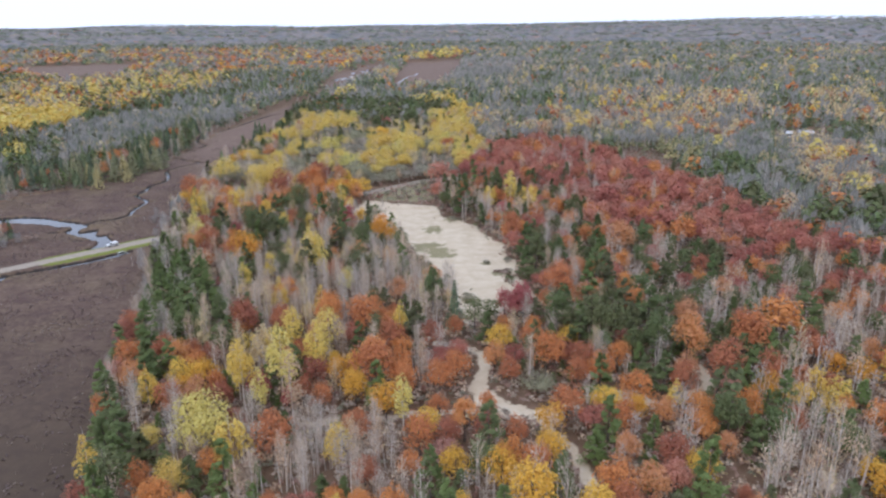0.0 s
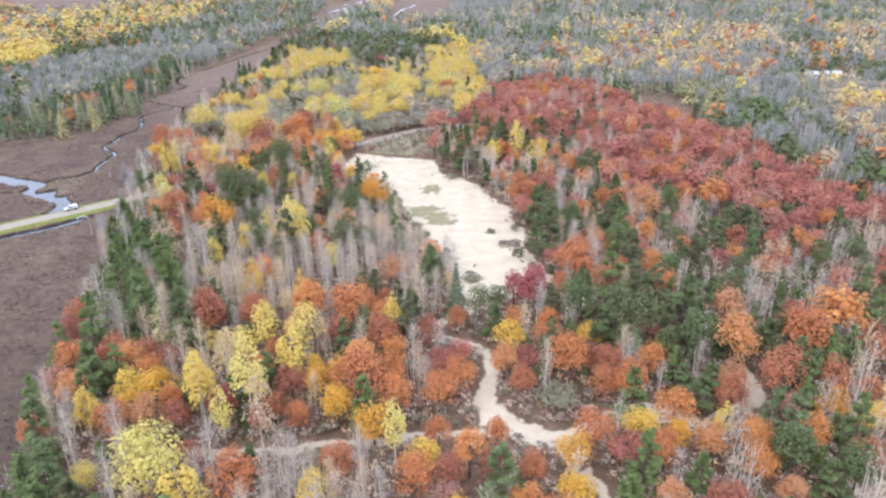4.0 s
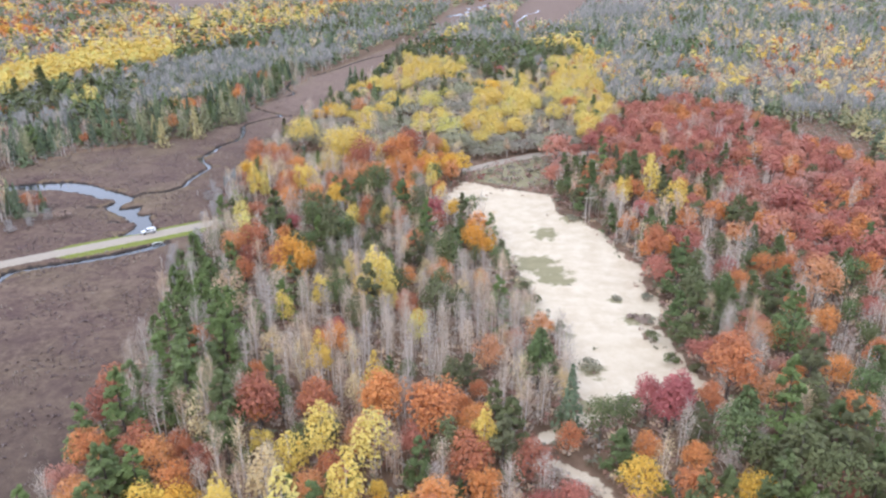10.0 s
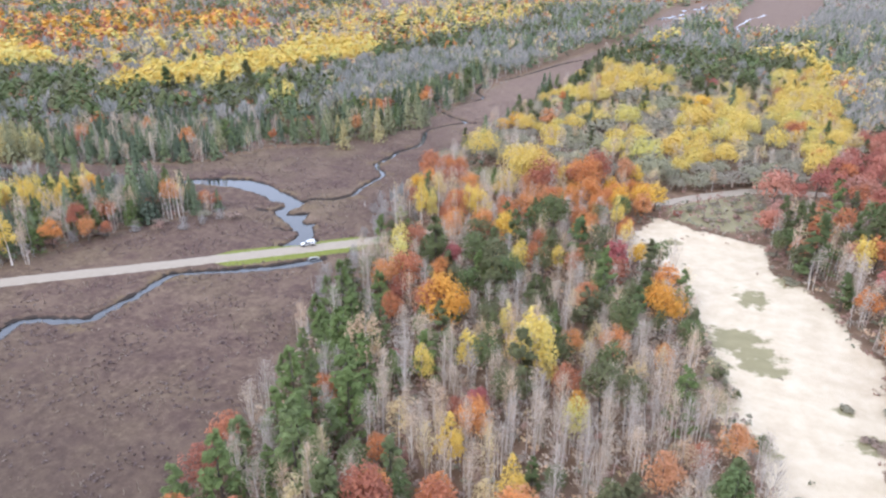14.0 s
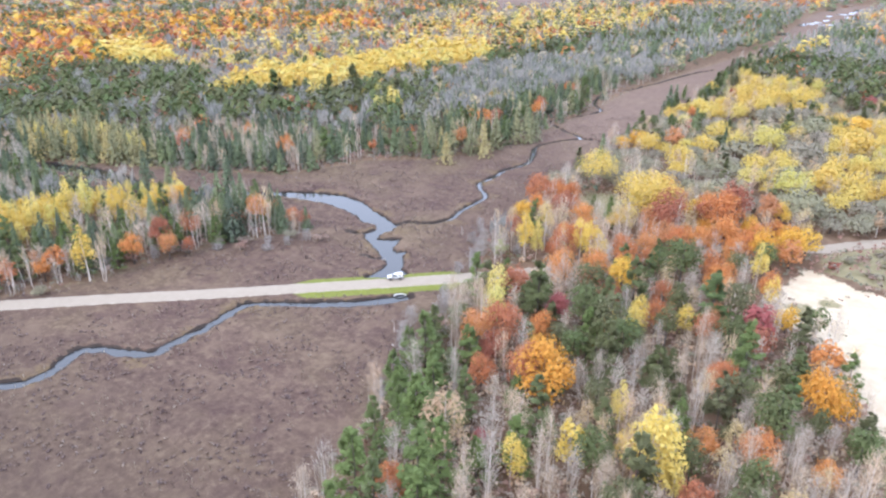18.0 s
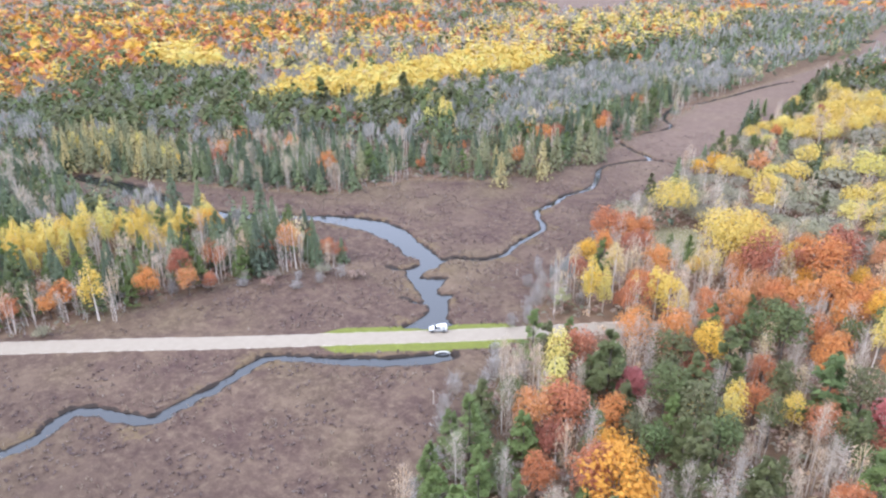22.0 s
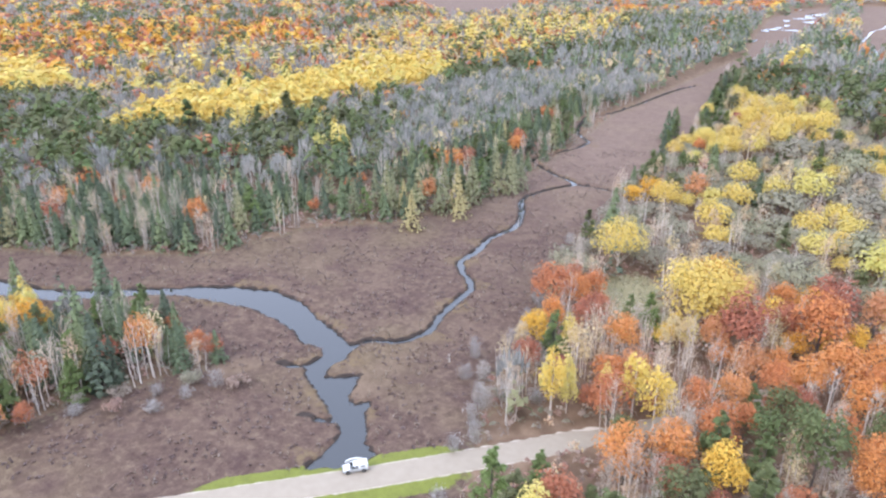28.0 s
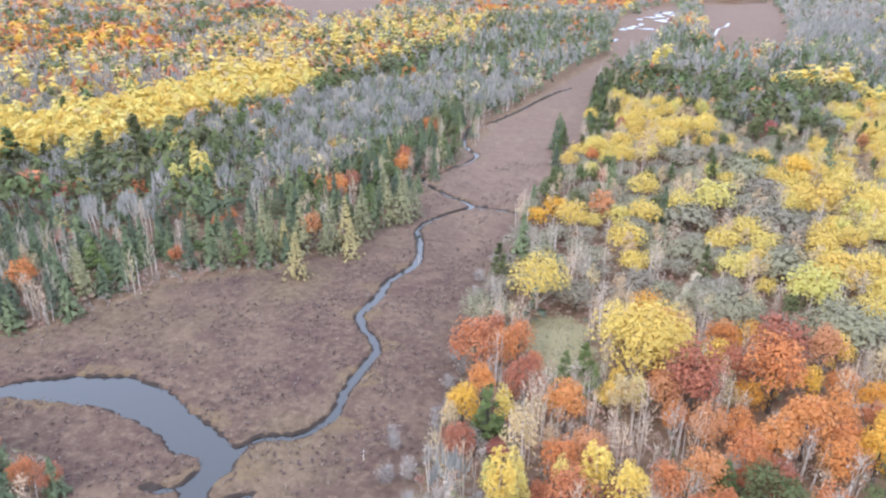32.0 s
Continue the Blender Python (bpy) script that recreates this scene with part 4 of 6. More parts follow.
    "aspen": [(-89, 287, 1.44), (-105, 284, 0.88), (-100, 282, 0.87), (-94, 286, 0.75), (-84, 292, 0.75), (-244, 387, 1.5), (-243, 398, 1.5), (-274, 412, 1.5), (-296, 395, 1.5), (-229, 209, 1.5), (-229, 214, 1.5), (-227, 219, 1.5), (-224, 223, 1.5), (-216, 227, 1.5), (-210, 229, 1.5), (-205, 232, 1.5), (-191, 203, 1.5), (-88, 239, 1.37), (-41, 206, 1.5), (-61, 199, 0.87), (-54, 206, 1.11), (-84, 282, 1.5), (-60, 253, 1.11), (-96, 267, 1.5), (36, 286, 1.5), (30, 301, 1.5), (20, 289, 1.25), (-35, 134, 1.5), (-43, 132, 1.5), (-29, 143, 1.5)],
    "aspen_b": [(-38, 107, 1.5), (83, 129, 0.95), (-47, 213, 1.15), (-38, 209, 1.11)],
    "birch": [(-101, 289, 1.5), (-54, 305, 0.75), (-95, 468, 1.5), (-80, 432, 1.5), (1, 198, 0.91), (-11, 193, 0.98), (-31, 125, 1.5), (-41, 142, 1.5), (-71, 195, 1.5)],
    "bare": [(-97, 300, 1.05), (-101, 307, 1.12), (-109, 308, 0.85), (-83, 306, 1.12), (-83, 299, 1.12), (-71, 314, 1.12), (-61, 300, 0.93), (-109, 284, 1.08), (-110, 281, 0.95), (-106, 377, 1.12), (-114, 383, 1.12), (-98, 375, 1.12), (-85, 373, 1.12), (-102, 363, 1.12), (-117, 373, 1.12), (-211, 222, 1.12), (-207, 229, 1.12), (-202, 239, 1.12), (-178, 249, 1.12), (-177, 253, 1.12), (-193, 258, 1.03), (-188, 205, 0.8), (-171, 258, 0.95), (-60, 161, 1.12), (-61, 121, 1.12), (-34, 96, 1.12)],
    "bare_b": [(-33, 101, 0.97), (-28, 104, 1.12), (-24, 100, 1.12), (-23, 108, 1.12), (-21, 111, 1.12), (-18, 104, 1.12), (-16, 109, 1.12), (-13, 107, 1.12), (-11, 99, 1.1), (56, 136, 0.99), (66, 129, 1.12), (70, 127, 1.12), (72, 123, 1.12), (72, 117, 1.12), (78, 176, 1.12), (60, 96, 1.12), (60, 92, 1.12), (67, 98, 1.12), (55, 92, 1.12), (64, 102, 1.12), (70, 106, 1.12), (64, 90, 1.12), (56, 99, 1.12), (56, 102, 1.12), (63, 108, 1.09), (71, 102, 1.12), (6, 105, 0.96), (4, 100, 0.93), (7, 97, 0.91), (102, 161, 1.12)],
    "bare_c": [(98, 149, 1.12), (85, 139, 1.12), (-51, 301, 1.12), (-39, 278, 1.12), (-53, 232, 1.12), (-54, 225, 1.12), (-46, 238, 1.12), (-42, 244, 1.12), (13, 276, 1.12), (19, 264, 1.12), (23, 256, 1.12), (16, 290, 1.12), (-66, 201, 1.12), (-64, 207, 1.12), (-57, 204, 1.12), (-51, 200, 1.1), (-61, 192, 1.08), (-55, 192, 1.06), (-53, 197, 1.12), (-54, 185, 1.02), (-41, 185, 1.12), (-38, 188, 1.12), (-34, 188, 1.12), (-30, 188, 1.12), (-25, 186, 1.12), (-22, 189, 1.12), (-19, 194, 1.12), (-61, 184, 1.03), (-38, 183, 0.97), (-22, 183, 0.94)],
    "bare_d": [(-7, 184, 0.94)],
    "red": [(-106, 294, 0.61), (-40, 305, 1.7), (-52, 327, 1.7), (-6, 298, 1.7), (-2, 344, 1.66), (26, 236, 1.05), (57, 261, 1.47), (70, 287, 1.39), (84, 254, 1.41), (103, 294, 1.67)],
    "crimson": [(-108, 450, 0.99), (-110, 539, 0.99), (-43, 554, 1.2), (-79, 253, 0.79), (-70, 204, 0.53), (22, 177, 1.2), (17, 178, 1.19), (-40, 133, 0.96), (-33, 130, 0.73), (20, 174, 1.2), (-38, 265, 1.09), (25, 281, 1.02), (-47, 194, 0.76)],
    "tamarack": [(-189, 357, 1.32), (-183, 363, 1.4), (-177, 370, 1.35), (-168, 365, 1.3), (-173, 383, 1.18), (-169, 394, 1.4), (-165, 396, 1.23), (-163, 402, 1), (-199, 349, 1.1), (-186, 359, 1.11)],
}

for kind, places in PLACED.items():
    for x, y, size in places:
        if kind != "fir_b" and area_gap(np.array([x]), np.array([y]), ROADSIDE)[0] < 0.5:
            continue
        if area_gap(np.array([x]), np.array([y]), SAND)[0] > 1.2 and area_gap(np.array([x]), np.array([y]), GREEN_STRIP)[0] > 0 and line_gap(np.array([x]), np.array([y]), ROAD)[0] > 2.0:
            plant(kind.split("_")[0], x, y, 1.0, size * (0.85 if kind == "tamarack" or (kind[:3] == "oak" and x < -170) else 1.0))
STANDING = {
    "aspen": [(-49, 106), (-13, 107), (-55, 113), (68, 114), (-62, 129), (-67, 133), (-45, 136), (-41, 151), (-28, 154), (-37, 155), (-33, 174), (-45, 178), (-11, 194), (-29, 195), (-61, 199), (-42, 213), (-92, 247), (-102, 279), (21, 297), (40, 301), (-107, 302), (32, 317), (-266, 413), (-265, 424)],
    "maple": [(1, 107), (22, 118), (0, 126), (-43, 128), (-11, 130), (-51, 130), (-20, 130), (-23, 140), (-53, 141), (-71, 230), (-23, 247)],
    "oak": [(15, 107), (41, 107), (33, 108), (49, 112), (-32, 112), (9, 116), (14, 118), (4, 119), (-55, 119), (39, 122), (-8, 124), (25, 124), (-53, 125), (-4, 132), (28, 137), (63, 139), (55, 141), (-9, 142), (2, 142), (-16, 143), (74, 144), (24, 146), (41, 147), (12, 150), (84, 151), (-67, 151), (38, 154), (-13, 155), (-3, 157), (46, 157), (75, 159), (-61, 161), (83, 164), (62, 164), (-51, 165), (-43, 167), (-29, 170), (-22, 171), (-14, 171), (56, 182), (39, 182), (-13, 187), (-45, 188), (32, 190), (35, 195)],
    "oak_b": [(43, 201), (-34, 205), (-79, 218), (-82, 228), (24, 230), (-88, 234), (-76, 239), (25, 251), (-56, 253), (-37, 260), (-47, 262), (51, 263), (-82, 264), (-89, 272), (-97, 273), (-79, 274), (-91, 278), (-82, 280), (-69, 289), (-289, 304), (-301, 307), (-81, 321), (-68, 328), (-211, 343), (-297, 398), (-202, 423)],
    "poplar": [(-41, 118), (-47, 120)],
    "crimson": [(-32, 129), (-40, 133), (21, 173), (16, 177), (-77, 248)],
    "pine": [(22, 106), (-38, 107), (-4, 108), (8, 109), (-61, 110), (38, 114), (-65, 115), (-32, 116), (57, 121), (-67, 123), (64, 126), (33, 131), (48, 139), (-67, 142), (54, 149), (62, 156), (-73, 156), (-55, 158), (52, 162), (37, 162), (-7, 165), (29, 165), (47, 167), (-52, 171), (36, 171), (-71, 172), (38, 176), (-79, 182), (-69, 185), (-3, 187), (-38, 204), (-76, 204), (-82, 205), (-23, 208), (-12, 210), (27, 212), (-91, 220), (38, 222), (53, 228), (-61, 230), (-63, 237), (35, 238), (-50, 239), (-36, 243), (-59, 243)],
    "pine_b": [(-66, 245), (-39, 252), (-76, 254), (-68, 255), (-103, 255), (-95, 255), (27, 258), (15, 259), (-75, 261), (-65, 263), (-55, 265), (-66, 276), (-73, 277), (-59, 281), (53, 281), (5, 308), (15, 331)],
    "spruce": [(3, 171)],
    "bare": [(-23, 111), (-13, 115), (-21, 117), (44, 130), (52, 132), (74, 133), (81, 141), (64, 149), (73, 176), (-6, 177), (64, 182), (84, 182), (-44, 182), (-60, 183), (-39, 188), (-32, 189), (-22, 191), (-57, 192), (-52, 198), (-68, 211), (-20, 214), (-95, 236), (-100, 240), (-45, 247), (22, 264), (-39, 273), (26, 274), (-109, 275), (-47, 275), (-42, 279), (-108, 282), (-46, 288)],
    "red": [(27, 177), (-3, 316), (-41, 319), (-55, 339), (5, 354), (-1, 361)],
    "tamarack": [(-176, 348), (-196, 348), (-194, 361), (-176, 365), (-173, 372), (-171, 379), (-176, 407), (-168, 407)],
}
for kind, places in STANDING.items():
    for x, y in places:
        if free_spot(x, y, ROOM[kind.split("_")[0]] * 0.9) and area_gap(np.array([x]), np.array([y]), ROADSIDE)[0] > 0.5 and trail_gap(np.array([x]), np.array([y]))[0] > 1.5 and area_gap(np.array([x]), np.array([y]), SAND)[0] > 0.5 and line_gap(np.array([x]), np.array([y]), ROAD)[0] > 3.4:
            plant(kind.split("_")[0], x, y, 1.0, 0.68 if x < -180 and kind.startswith("oak") else 1.25 if kind[:4] in ("popl", "aspe", "pine") else 1.04)


def clear_of(x, y):
    """Whether trees may stand at places: off the sand, trails, road, water and open marsh."""
    return (area_gap(x, y, SAND) > 0.8) & (trail_gap(x, y) > 2.0) & (trail_gap(x, y + 2.5) > 1.2) & (trail_gap(x, y + 5) > 0.3) & (line_gap(x, y, ROAD) > np.where(x > -96, 1.9, 4.6)) & (marsh_gap(x, y) > 1) & (stream_gap(x, y) > 2.5) & (area_gap(x, y, GREEN_STRIP) > 1) & (area_gap(x, y, MEADOW) > 0) & (area_gap(x, y, ROADSIDE) > 0.5)


def stand(area, blend, packing=1.0, detail=1.0, tries=4000):
    """Fills an area with a blend of species, each at its own spacing."""
    pts = np.array(area, float)
    lo, hi = pts.min(0), pts.max(0)
    n = int(min(tries, (hi - lo).prod() / 3))
    xs, ys = rng.uniform(lo[0], hi[0], n), rng.uniform(lo[1], hi[1], n)
    ok = (area_gap(xs, ys, area) < 0) & clear_of(xs, ys)
    kinds = rng.choice(list(blend), n, p=np.array(list(blend.values())) / sum(blend.values()))
    for x, y, kind, good in zip(xs, ys, kinds, ok):
        if good and free_spot(x, y, ROOM[kind] * packing):
            plant(str(kind), float(x), float(y), detail, 0.84 if y < 215 and x > -120 and kind in ("oak", "red", "maple") else 1.0)


STANDS = [
    ([(44, 181), (65, 181), (92, 168), (80, 146), (62, 130), (38, 138), (36, 150), (36, 172)], {"pine": 0.68, "red": 0.16, "bare": 0.12, "fir": 0.04}, 0.8, 1.0),
    ([(63, 115), (81, 113), (71, 95), (54, 95)], {"bare": 0.86, "pine": 0.10, "oak": 0.04}, 0.68, 1.0),
    ([(-31, 109), (-24, 118), (-10, 114), (-6, 99), (-21, 98), (-29, 102)], {"bare": 0.84, "pine": 0.10, "oak": 0.06}, 0.68, 1.0),
    ([(-2, 160), (42, 160), (30, 184), (16, 180), (3, 178)], {"oak": 0.5, "pine": 0.25, "bare": 0.22, "aspen": 0.03}, 0.9, 1.0),
    ([(-72, 95), (60, 85), (105, 88), (112, 150), (40, 165), (-10, 166), (-76, 150)], {"oak": 0.46, "maple": 0.12, "pine": 0.18, "bare": 0.14, "red": 0.08, "aspen": 0.02}, 0.72, 1.0),
    ([(-78, 150), (-66, 150), (-60, 215), (-84, 262), (-108, 257), (-98, 220)], {"pine": 0.62, "bare": 0.25, "oak": 0.13}, 0.85, 1.0),
    ([(-72, 150), (2, 165), (3, 190), (-1, 206), (-9, 217), (-12, 238), (-38, 234), (-80, 228)], {"bare": 0.74, "birch": 0.07, "aspen": 0.02, "pine": 0.12, "oak": 0.05}, 0.9, 1.0),
    ([(-86, 226), (-38, 234), (-12, 238), (-17, 256), (-28, 281), (-40, 298), (-60, 318), (-96, 290), (-106, 262)], {"pine": 0.40, "oak": 0.24, "bare": 0.26, "aspen": 0.04, "maple": 0.06}, 0.9, 1.0),
    ([(-97, 256), (-84, 262), (-56, 296), (-34, 318), (-40, 334), (-56, 324), (-72, 302), (-88, 284), (-98, 274)], {"oak": 0.34, "maple": 0.26, "bare": 0.28, "pine": 0.06, "aspen": 0.06}, 0.72, 1.0),
    ([(-119, 284), (-95, 284), (-55, 310), (-38, 340), (-80, 350), (-126, 336)], {"oak": 0.26, "maple": 0.08, "birch": 0.14, "aspen": 0.06, "bare": 0.44, "pine": 0.02}, 0.8, 1.0),
    ([(-119, 496), (-120, 615), (-70, 594), (-66, 543), (-85, 503), (-102, 468)], {"poplar": 0.6, "birch": 0.1, "willow": 0.3}, 0.72, 0.38),
    ([(-55, 474), (-28, 521), (-13, 427), (-12, 383), (-54, 369), (-71, 393), (-68, 412), (-46, 417)], {"poplar": 0.5, "birch": 0.08, "willow": 0.42}, 0.72, 0.38),
    ([(-13, 617), (16, 631), (20, 527), (28, 431), (10, 381), (1, 452)], {"poplar": 0.75, "birch": 0.1, "pine": 0.1, "oak": 0.05}, 0.75, 0.38),
    ([(-131, 345), (-80, 350), (-30, 350), (8, 372), (8, 440), (-60, 450), (-130, 440)], {"willow": 0.82, "poplar": 0.03, "bare": 0.10, "birch": 0.03, "pine": 0.02}, 0.85, 1.0),
    ([(-130, 440), (-60, 450), (15, 440), (20, 520), (-20, 560), (-134, 560)], {"willow": 0.52, "poplar": 0.26, "birch": 0.03, "bare": 0.07, "pine": 0.12}, 0.9, 0.38),
    ([(-136, 395), (-126, 395), (-112, 470), (-118, 700), (-138, 700)], {"pine": 0.7, "spruce": 0.2, "bare": 0.1}, 0.9, 0.38),
    ([(28, 160), (60, 160), (112, 200), (70, 245), (48, 330), (20, 345), (-2, 330), (0, 296), (8, 283), (20, 256), (26, 230), (30, 200)], {"pine": 0.46, "bare": 0.22, "red": 0.12, "oak": 0.20}, 0.9, 1.0),
    ([(23, 440), (75, 480), (105, 400), (128, 336), (130, 273), (140, 225), (97, 210), (67, 243), (50, 300), (30, 345), (6, 368)], {"red": 0.74, "oak": 0.14, "bare": 0.05, "pine": 0.07}, 0.95, 0.38),
    ([(105, 88), (150, 95), (160, 225), (110, 215), (40, 165), (112, 150)], {"oak": 0.32, "pine": 0.26, "bare": 0.32, "red": 0.10}, 0.9, 1.0),
    ([(-203, 178), (-194, 196), (-188, 222), (-182, 243), (-173, 259), (-181, 262), (-191, 246), (-198, 225), (-204, 200), (-214, 182)], {"bare": 0.48, "oak": 0.10, "pine": 0.24, "spruce": 0.18}, 0.45, 1.0),
    ([(-214, 182), (-204, 200), (-198, 225), (-191, 246), (-181, 262), (-196, 267), (-208, 250), (-216, 230), (-222, 205), (-234, 186)], {"pine": 0.40, "spruce": 0.45, "bare": 0.15}, 0.65, 1.0),
    ([(-234, 186), (-222, 205), (-216, 230), (-208, 250), (-222, 255), (-236, 236), (-246, 214), (-258, 186)], {"aspen": 0.80, "pine": 0.12, "bare": 0.08}, 0.8, 1.0),
    ([(-262, 234), (-250, 205), (-268, 160), (-345, 110), (-350, 258), (-322, 258), (-304, 244), (-285, 241)], {"spruce": 0.55, "pine": 0.15, "bare": 0.30}, 0.95, 0.38),
    ([(-307, 249), (-347, 260), (-354, 275), (-336, 289), (-300, 288), (-270, 278)], {"tamarack": 0.7, "aspen": 0.12, "spruce": 0.18}, 0.9, 0.38),
    ([(-270, 274), (-292, 286), (-289, 327), (-267, 345), (-236, 339), (-216, 303), (-223, 297)], {"bare": 0.36, "spruce": 0.58, "oak": 0.06}, 0.75, 0.38),
    ([(-345, 243), (-313, 262), (-246, 288), (-217, 306), (-206, 336), (-184, 354), (-168, 396), (-170, 470), (-174, 552), (-202, 552), (-200, 420), (-220, 370), (-250, 325), (-345, 275)],
     {"bare": 0.17, "spruce": 0.62, "tamarack": 0.05, "pine": 0.08, "fir": 0.06, "oak": 0.02}, 0.95, 0.38),
]
for area, blend, packing, detail in STANDS:
    stand(area, blend, packing, detail)

# Young white pines between the trees.
young = [(-62, 92), (105, 88), (112, 150), (40, 168), (-66, 150)]
for x, y in zip(rng.uniform(-66, 112, 420), rng.uniform(88, 168, 420)):
    if area_gap(np.array([x]), np.array([y]), young)[0] < 0 and clear_of(np.array([x]), np.array([y]))[0] and free_spot(x, y, 0.6):
        plant("fir", float(x), float(y), 0.38, float(rng.uniform(0.34, 0.6)))

# A short row of small pines out on the marsh.
for x, y, size in ((-144, 566, 0.5), (-142, 556, 0.62), (-139, 546, 0.7), (-137, 537, 0.8), (-138, 529, 0.6), (-136, 521, 0.85), (-134, 513, 0.75), (-135, 505, 0.8), (-133, 497, 0.7), (-133, 490, 0.55)):
    plant("fir", x, y, 0.38, 0.75 * size)


# The trees nearest the middle of the wooded spit stand singly; the rest of each species is joined.
for kind, (name, bark, label) in SPECIES.items():
    rows = sorted((p for p in PLANTED if p[0] == kind), key=lambda p: math.hypot(p[3] + 45, p[4] - 190))
    heights = ground_height(np.array([p[3] for p in rows]), np.array([p[4] for p in rows])) - 0.05
    for (_, detail, form, x, y, turn, wide, tall), z in zip(rows[:NEAREST], heights):
        root = new(name)
        root.matrix_basis = Matrix.LocRotScale((x, y, z), Euler((0, 0, turn)), (wide, wide, tall))
        root.empty_display_size = 0.5
        tagged(root, label, "bush" if kind == "willow" else "tree", "trees of the autumn woods")
        for nm, me in zip(("trunk", "crown"), TREES[kind, detail][form]):
            new(nm, me).parent = root
    verts, faces, which, tints, start = [], [], [], [], 0
    for (_, detail, form, x, y, turn, wide, tall), z in zip(rows[NEAREST:], heights[NEAREST:]):
        c, s = math.cos(turn), math.sin(turn)
        shade = rng.uniform(0, 1)
        for k, (v, f) in enumerate(SHAPES[kind, 0.38][form % 4]):
            verts.append(np.column_stack([(v[:, 0] * c - v[:, 1] * s) * wide + x, (v[:, 0] * s + v[:, 1] * c) * wide + y, v[:, 2] * tall + z]))
            faces.append(f + start)
            which.append(np.full(len(f), k))
            tints.append(np.full(len(v), shade))
            start += len(v)
    if verts:
        me = mesh_from("outer_" + name + "s", np.concatenate(verts), np.concatenate(faces), BARK[bark], np.concatenate(tints))
        me.materials.append(LEAF[kind])
        me.polygons.foreach_set("material_index", np.concatenate(which).astype(np.int32))
        tagged(new("outer_" + name + "s", me), "more of the wood: " + label, "woods", kind="stuff")


# ---------------------------------------------------------------- woods beyond, joined
def canopy_top(kind, rng, n):
    """The sunlit upper crown of one tree of a closed wood: a few large tufts laid over an uneven dome, cone or twig fan."""
    if kind == "twig":
        h, r = 11.0, 2.9
        a, u = rng.uniform(0, 6.28, n), rng.uniform(0, 1, n)
        d = r * np.sqrt(u) * rng.uniform(0.6, 1.05, n)
        z = h * (0.62 + 0.3 * np.sqrt(np.clip(1 - u, 0, 1))) + rng.normal(0, 0.5, n)
        base = np.column_stack([d * np.cos(a), d * np.sin(a), z - 1.6])
        tip = base + np.column_stack([0.35 * np.cos(a), 0.35 * np.sin(a), rng.uniform(1.8, 3.4, n)])
        side = np.cross(tip - base, rng.normal(0, 1, (n, 3)))
        side *= 0.9 * math.sqrt(5.0 / n) / (np.linalg.norm(side, axis=1, keepdims=True) + 1e-6)
        return np.stack([base + side, base - side, tip], 1).reshape(-1, 3), np.arange(3 * n).reshape(n, 3)
    if kind in ("spruce", "tamarack"):
        h, r, low = (11.5, 2.3, 0.2) if kind == "spruce" else (13.0, 2.2, 0.15)
        u = 1 - np.sqrt(rng.uniform(0, 1, n))
        a = rng.uniform(0, 6.28, n)
        d = r * (1.03 - u) * (1 + 0.25 * np.sin(3 * a + 9 * u))
        c = np.column_stack([d * np.cos(a), d * np.sin(a), h * (low + (1 - low) * u)])
        o = np.column_stack([np.cos(a), np.sin(a), np.full(n, 0.7)])
        return tufts(rng, c, 1.25 * math.sqrt(24.0 / n) * (1.1 - 0.7 * u), o, 1.2)
    h, r, deep = {"oak": (10.5, 3.9, 0.50), "maple": (10.5, 3.7, 0.5), "aspen": (12.5, 2.7, 0.42), "birch": (12.0, 2.6, 0.42), "pine": (12.5, 3.2, 0.48)}[kind]
    z = rng.uniform(-0.25, 1, n)
    a = rng.uniform(0, 6.28, n)
    ring = np.sqrt(1 - z * z) * (1 + 0.2 * np.sin(3 * a + 5 * z) + 0.12 * np.sin(5 * a - 3 * z))
    c = np.column_stack([r * ring * np.cos(a), r * ring * np.sin(a), h * (1 - deep) + h * deep * z * rng.uniform(0.8, 1.05, n)])
    o = np.column_stack([ring * np.cos(a), ring * np.sin(a), z + 0.2])
    return tufts(rng, c, 0.36 * r * math.sqrt(40.0 / n) * rng.uniform(0.6, 1.25, n) * {"birch": 0.8, "aspen": 1.2}.get(kind, 1), o)


def scatter(lo, hi, spacing, keep):
    """Jittered places on a grid that keep() lets stand."""
    xs, ys = np.meshgrid(np.arange(lo[0], hi[0], spacing), np.arange(lo[1], hi[1], spacing))
    xs, ys = xs.ravel(), ys.ravel()
    xs, ys = xs + rng.uniform(-0.5, 0.5, len(xs)) * spacing, ys + rng.uniform(-0.5, 0.5, len(ys)) * spacing
    ok = keep(xs, ys)
    return xs[ok], ys[ok]


def joined(name, shape, x, y, scale, material, label, category):
    """Many copies of one shape in one mesh, each with its own turn, size and tint."""
    v, f = shape
    n, m = len(x), len(v)
    a = rng.uniform(0, 6.28, n)
    c, s = np.cos(a)[:, None], np.sin(a)[:, None]
    sx = scale * rng.uniform(0.85, 1.15, n)[:, None]
    px = (v[:, 0] * c - v[:, 1] * s) * sx + x[:, None]
    py = (v[:, 0] * s + v[:, 1] * c) * sx + y[:, None]
    pz = v[:, 2] * sx * rng.uniform(0.85, 1.2, n)[:, None] + ground_height(x, y)[:, None]
    faces = (f[None] + m * np.arange(n)[:, None, None]).reshape(-1, f.shape[1])
    me = mesh_from(name, np.stack([px, py, pz], -1).reshape(-1, 3), faces, material, np.repeat(rng.uniform(0, 1, n), m))
    return tagged(new(name, me), label, category, kind="stuff")


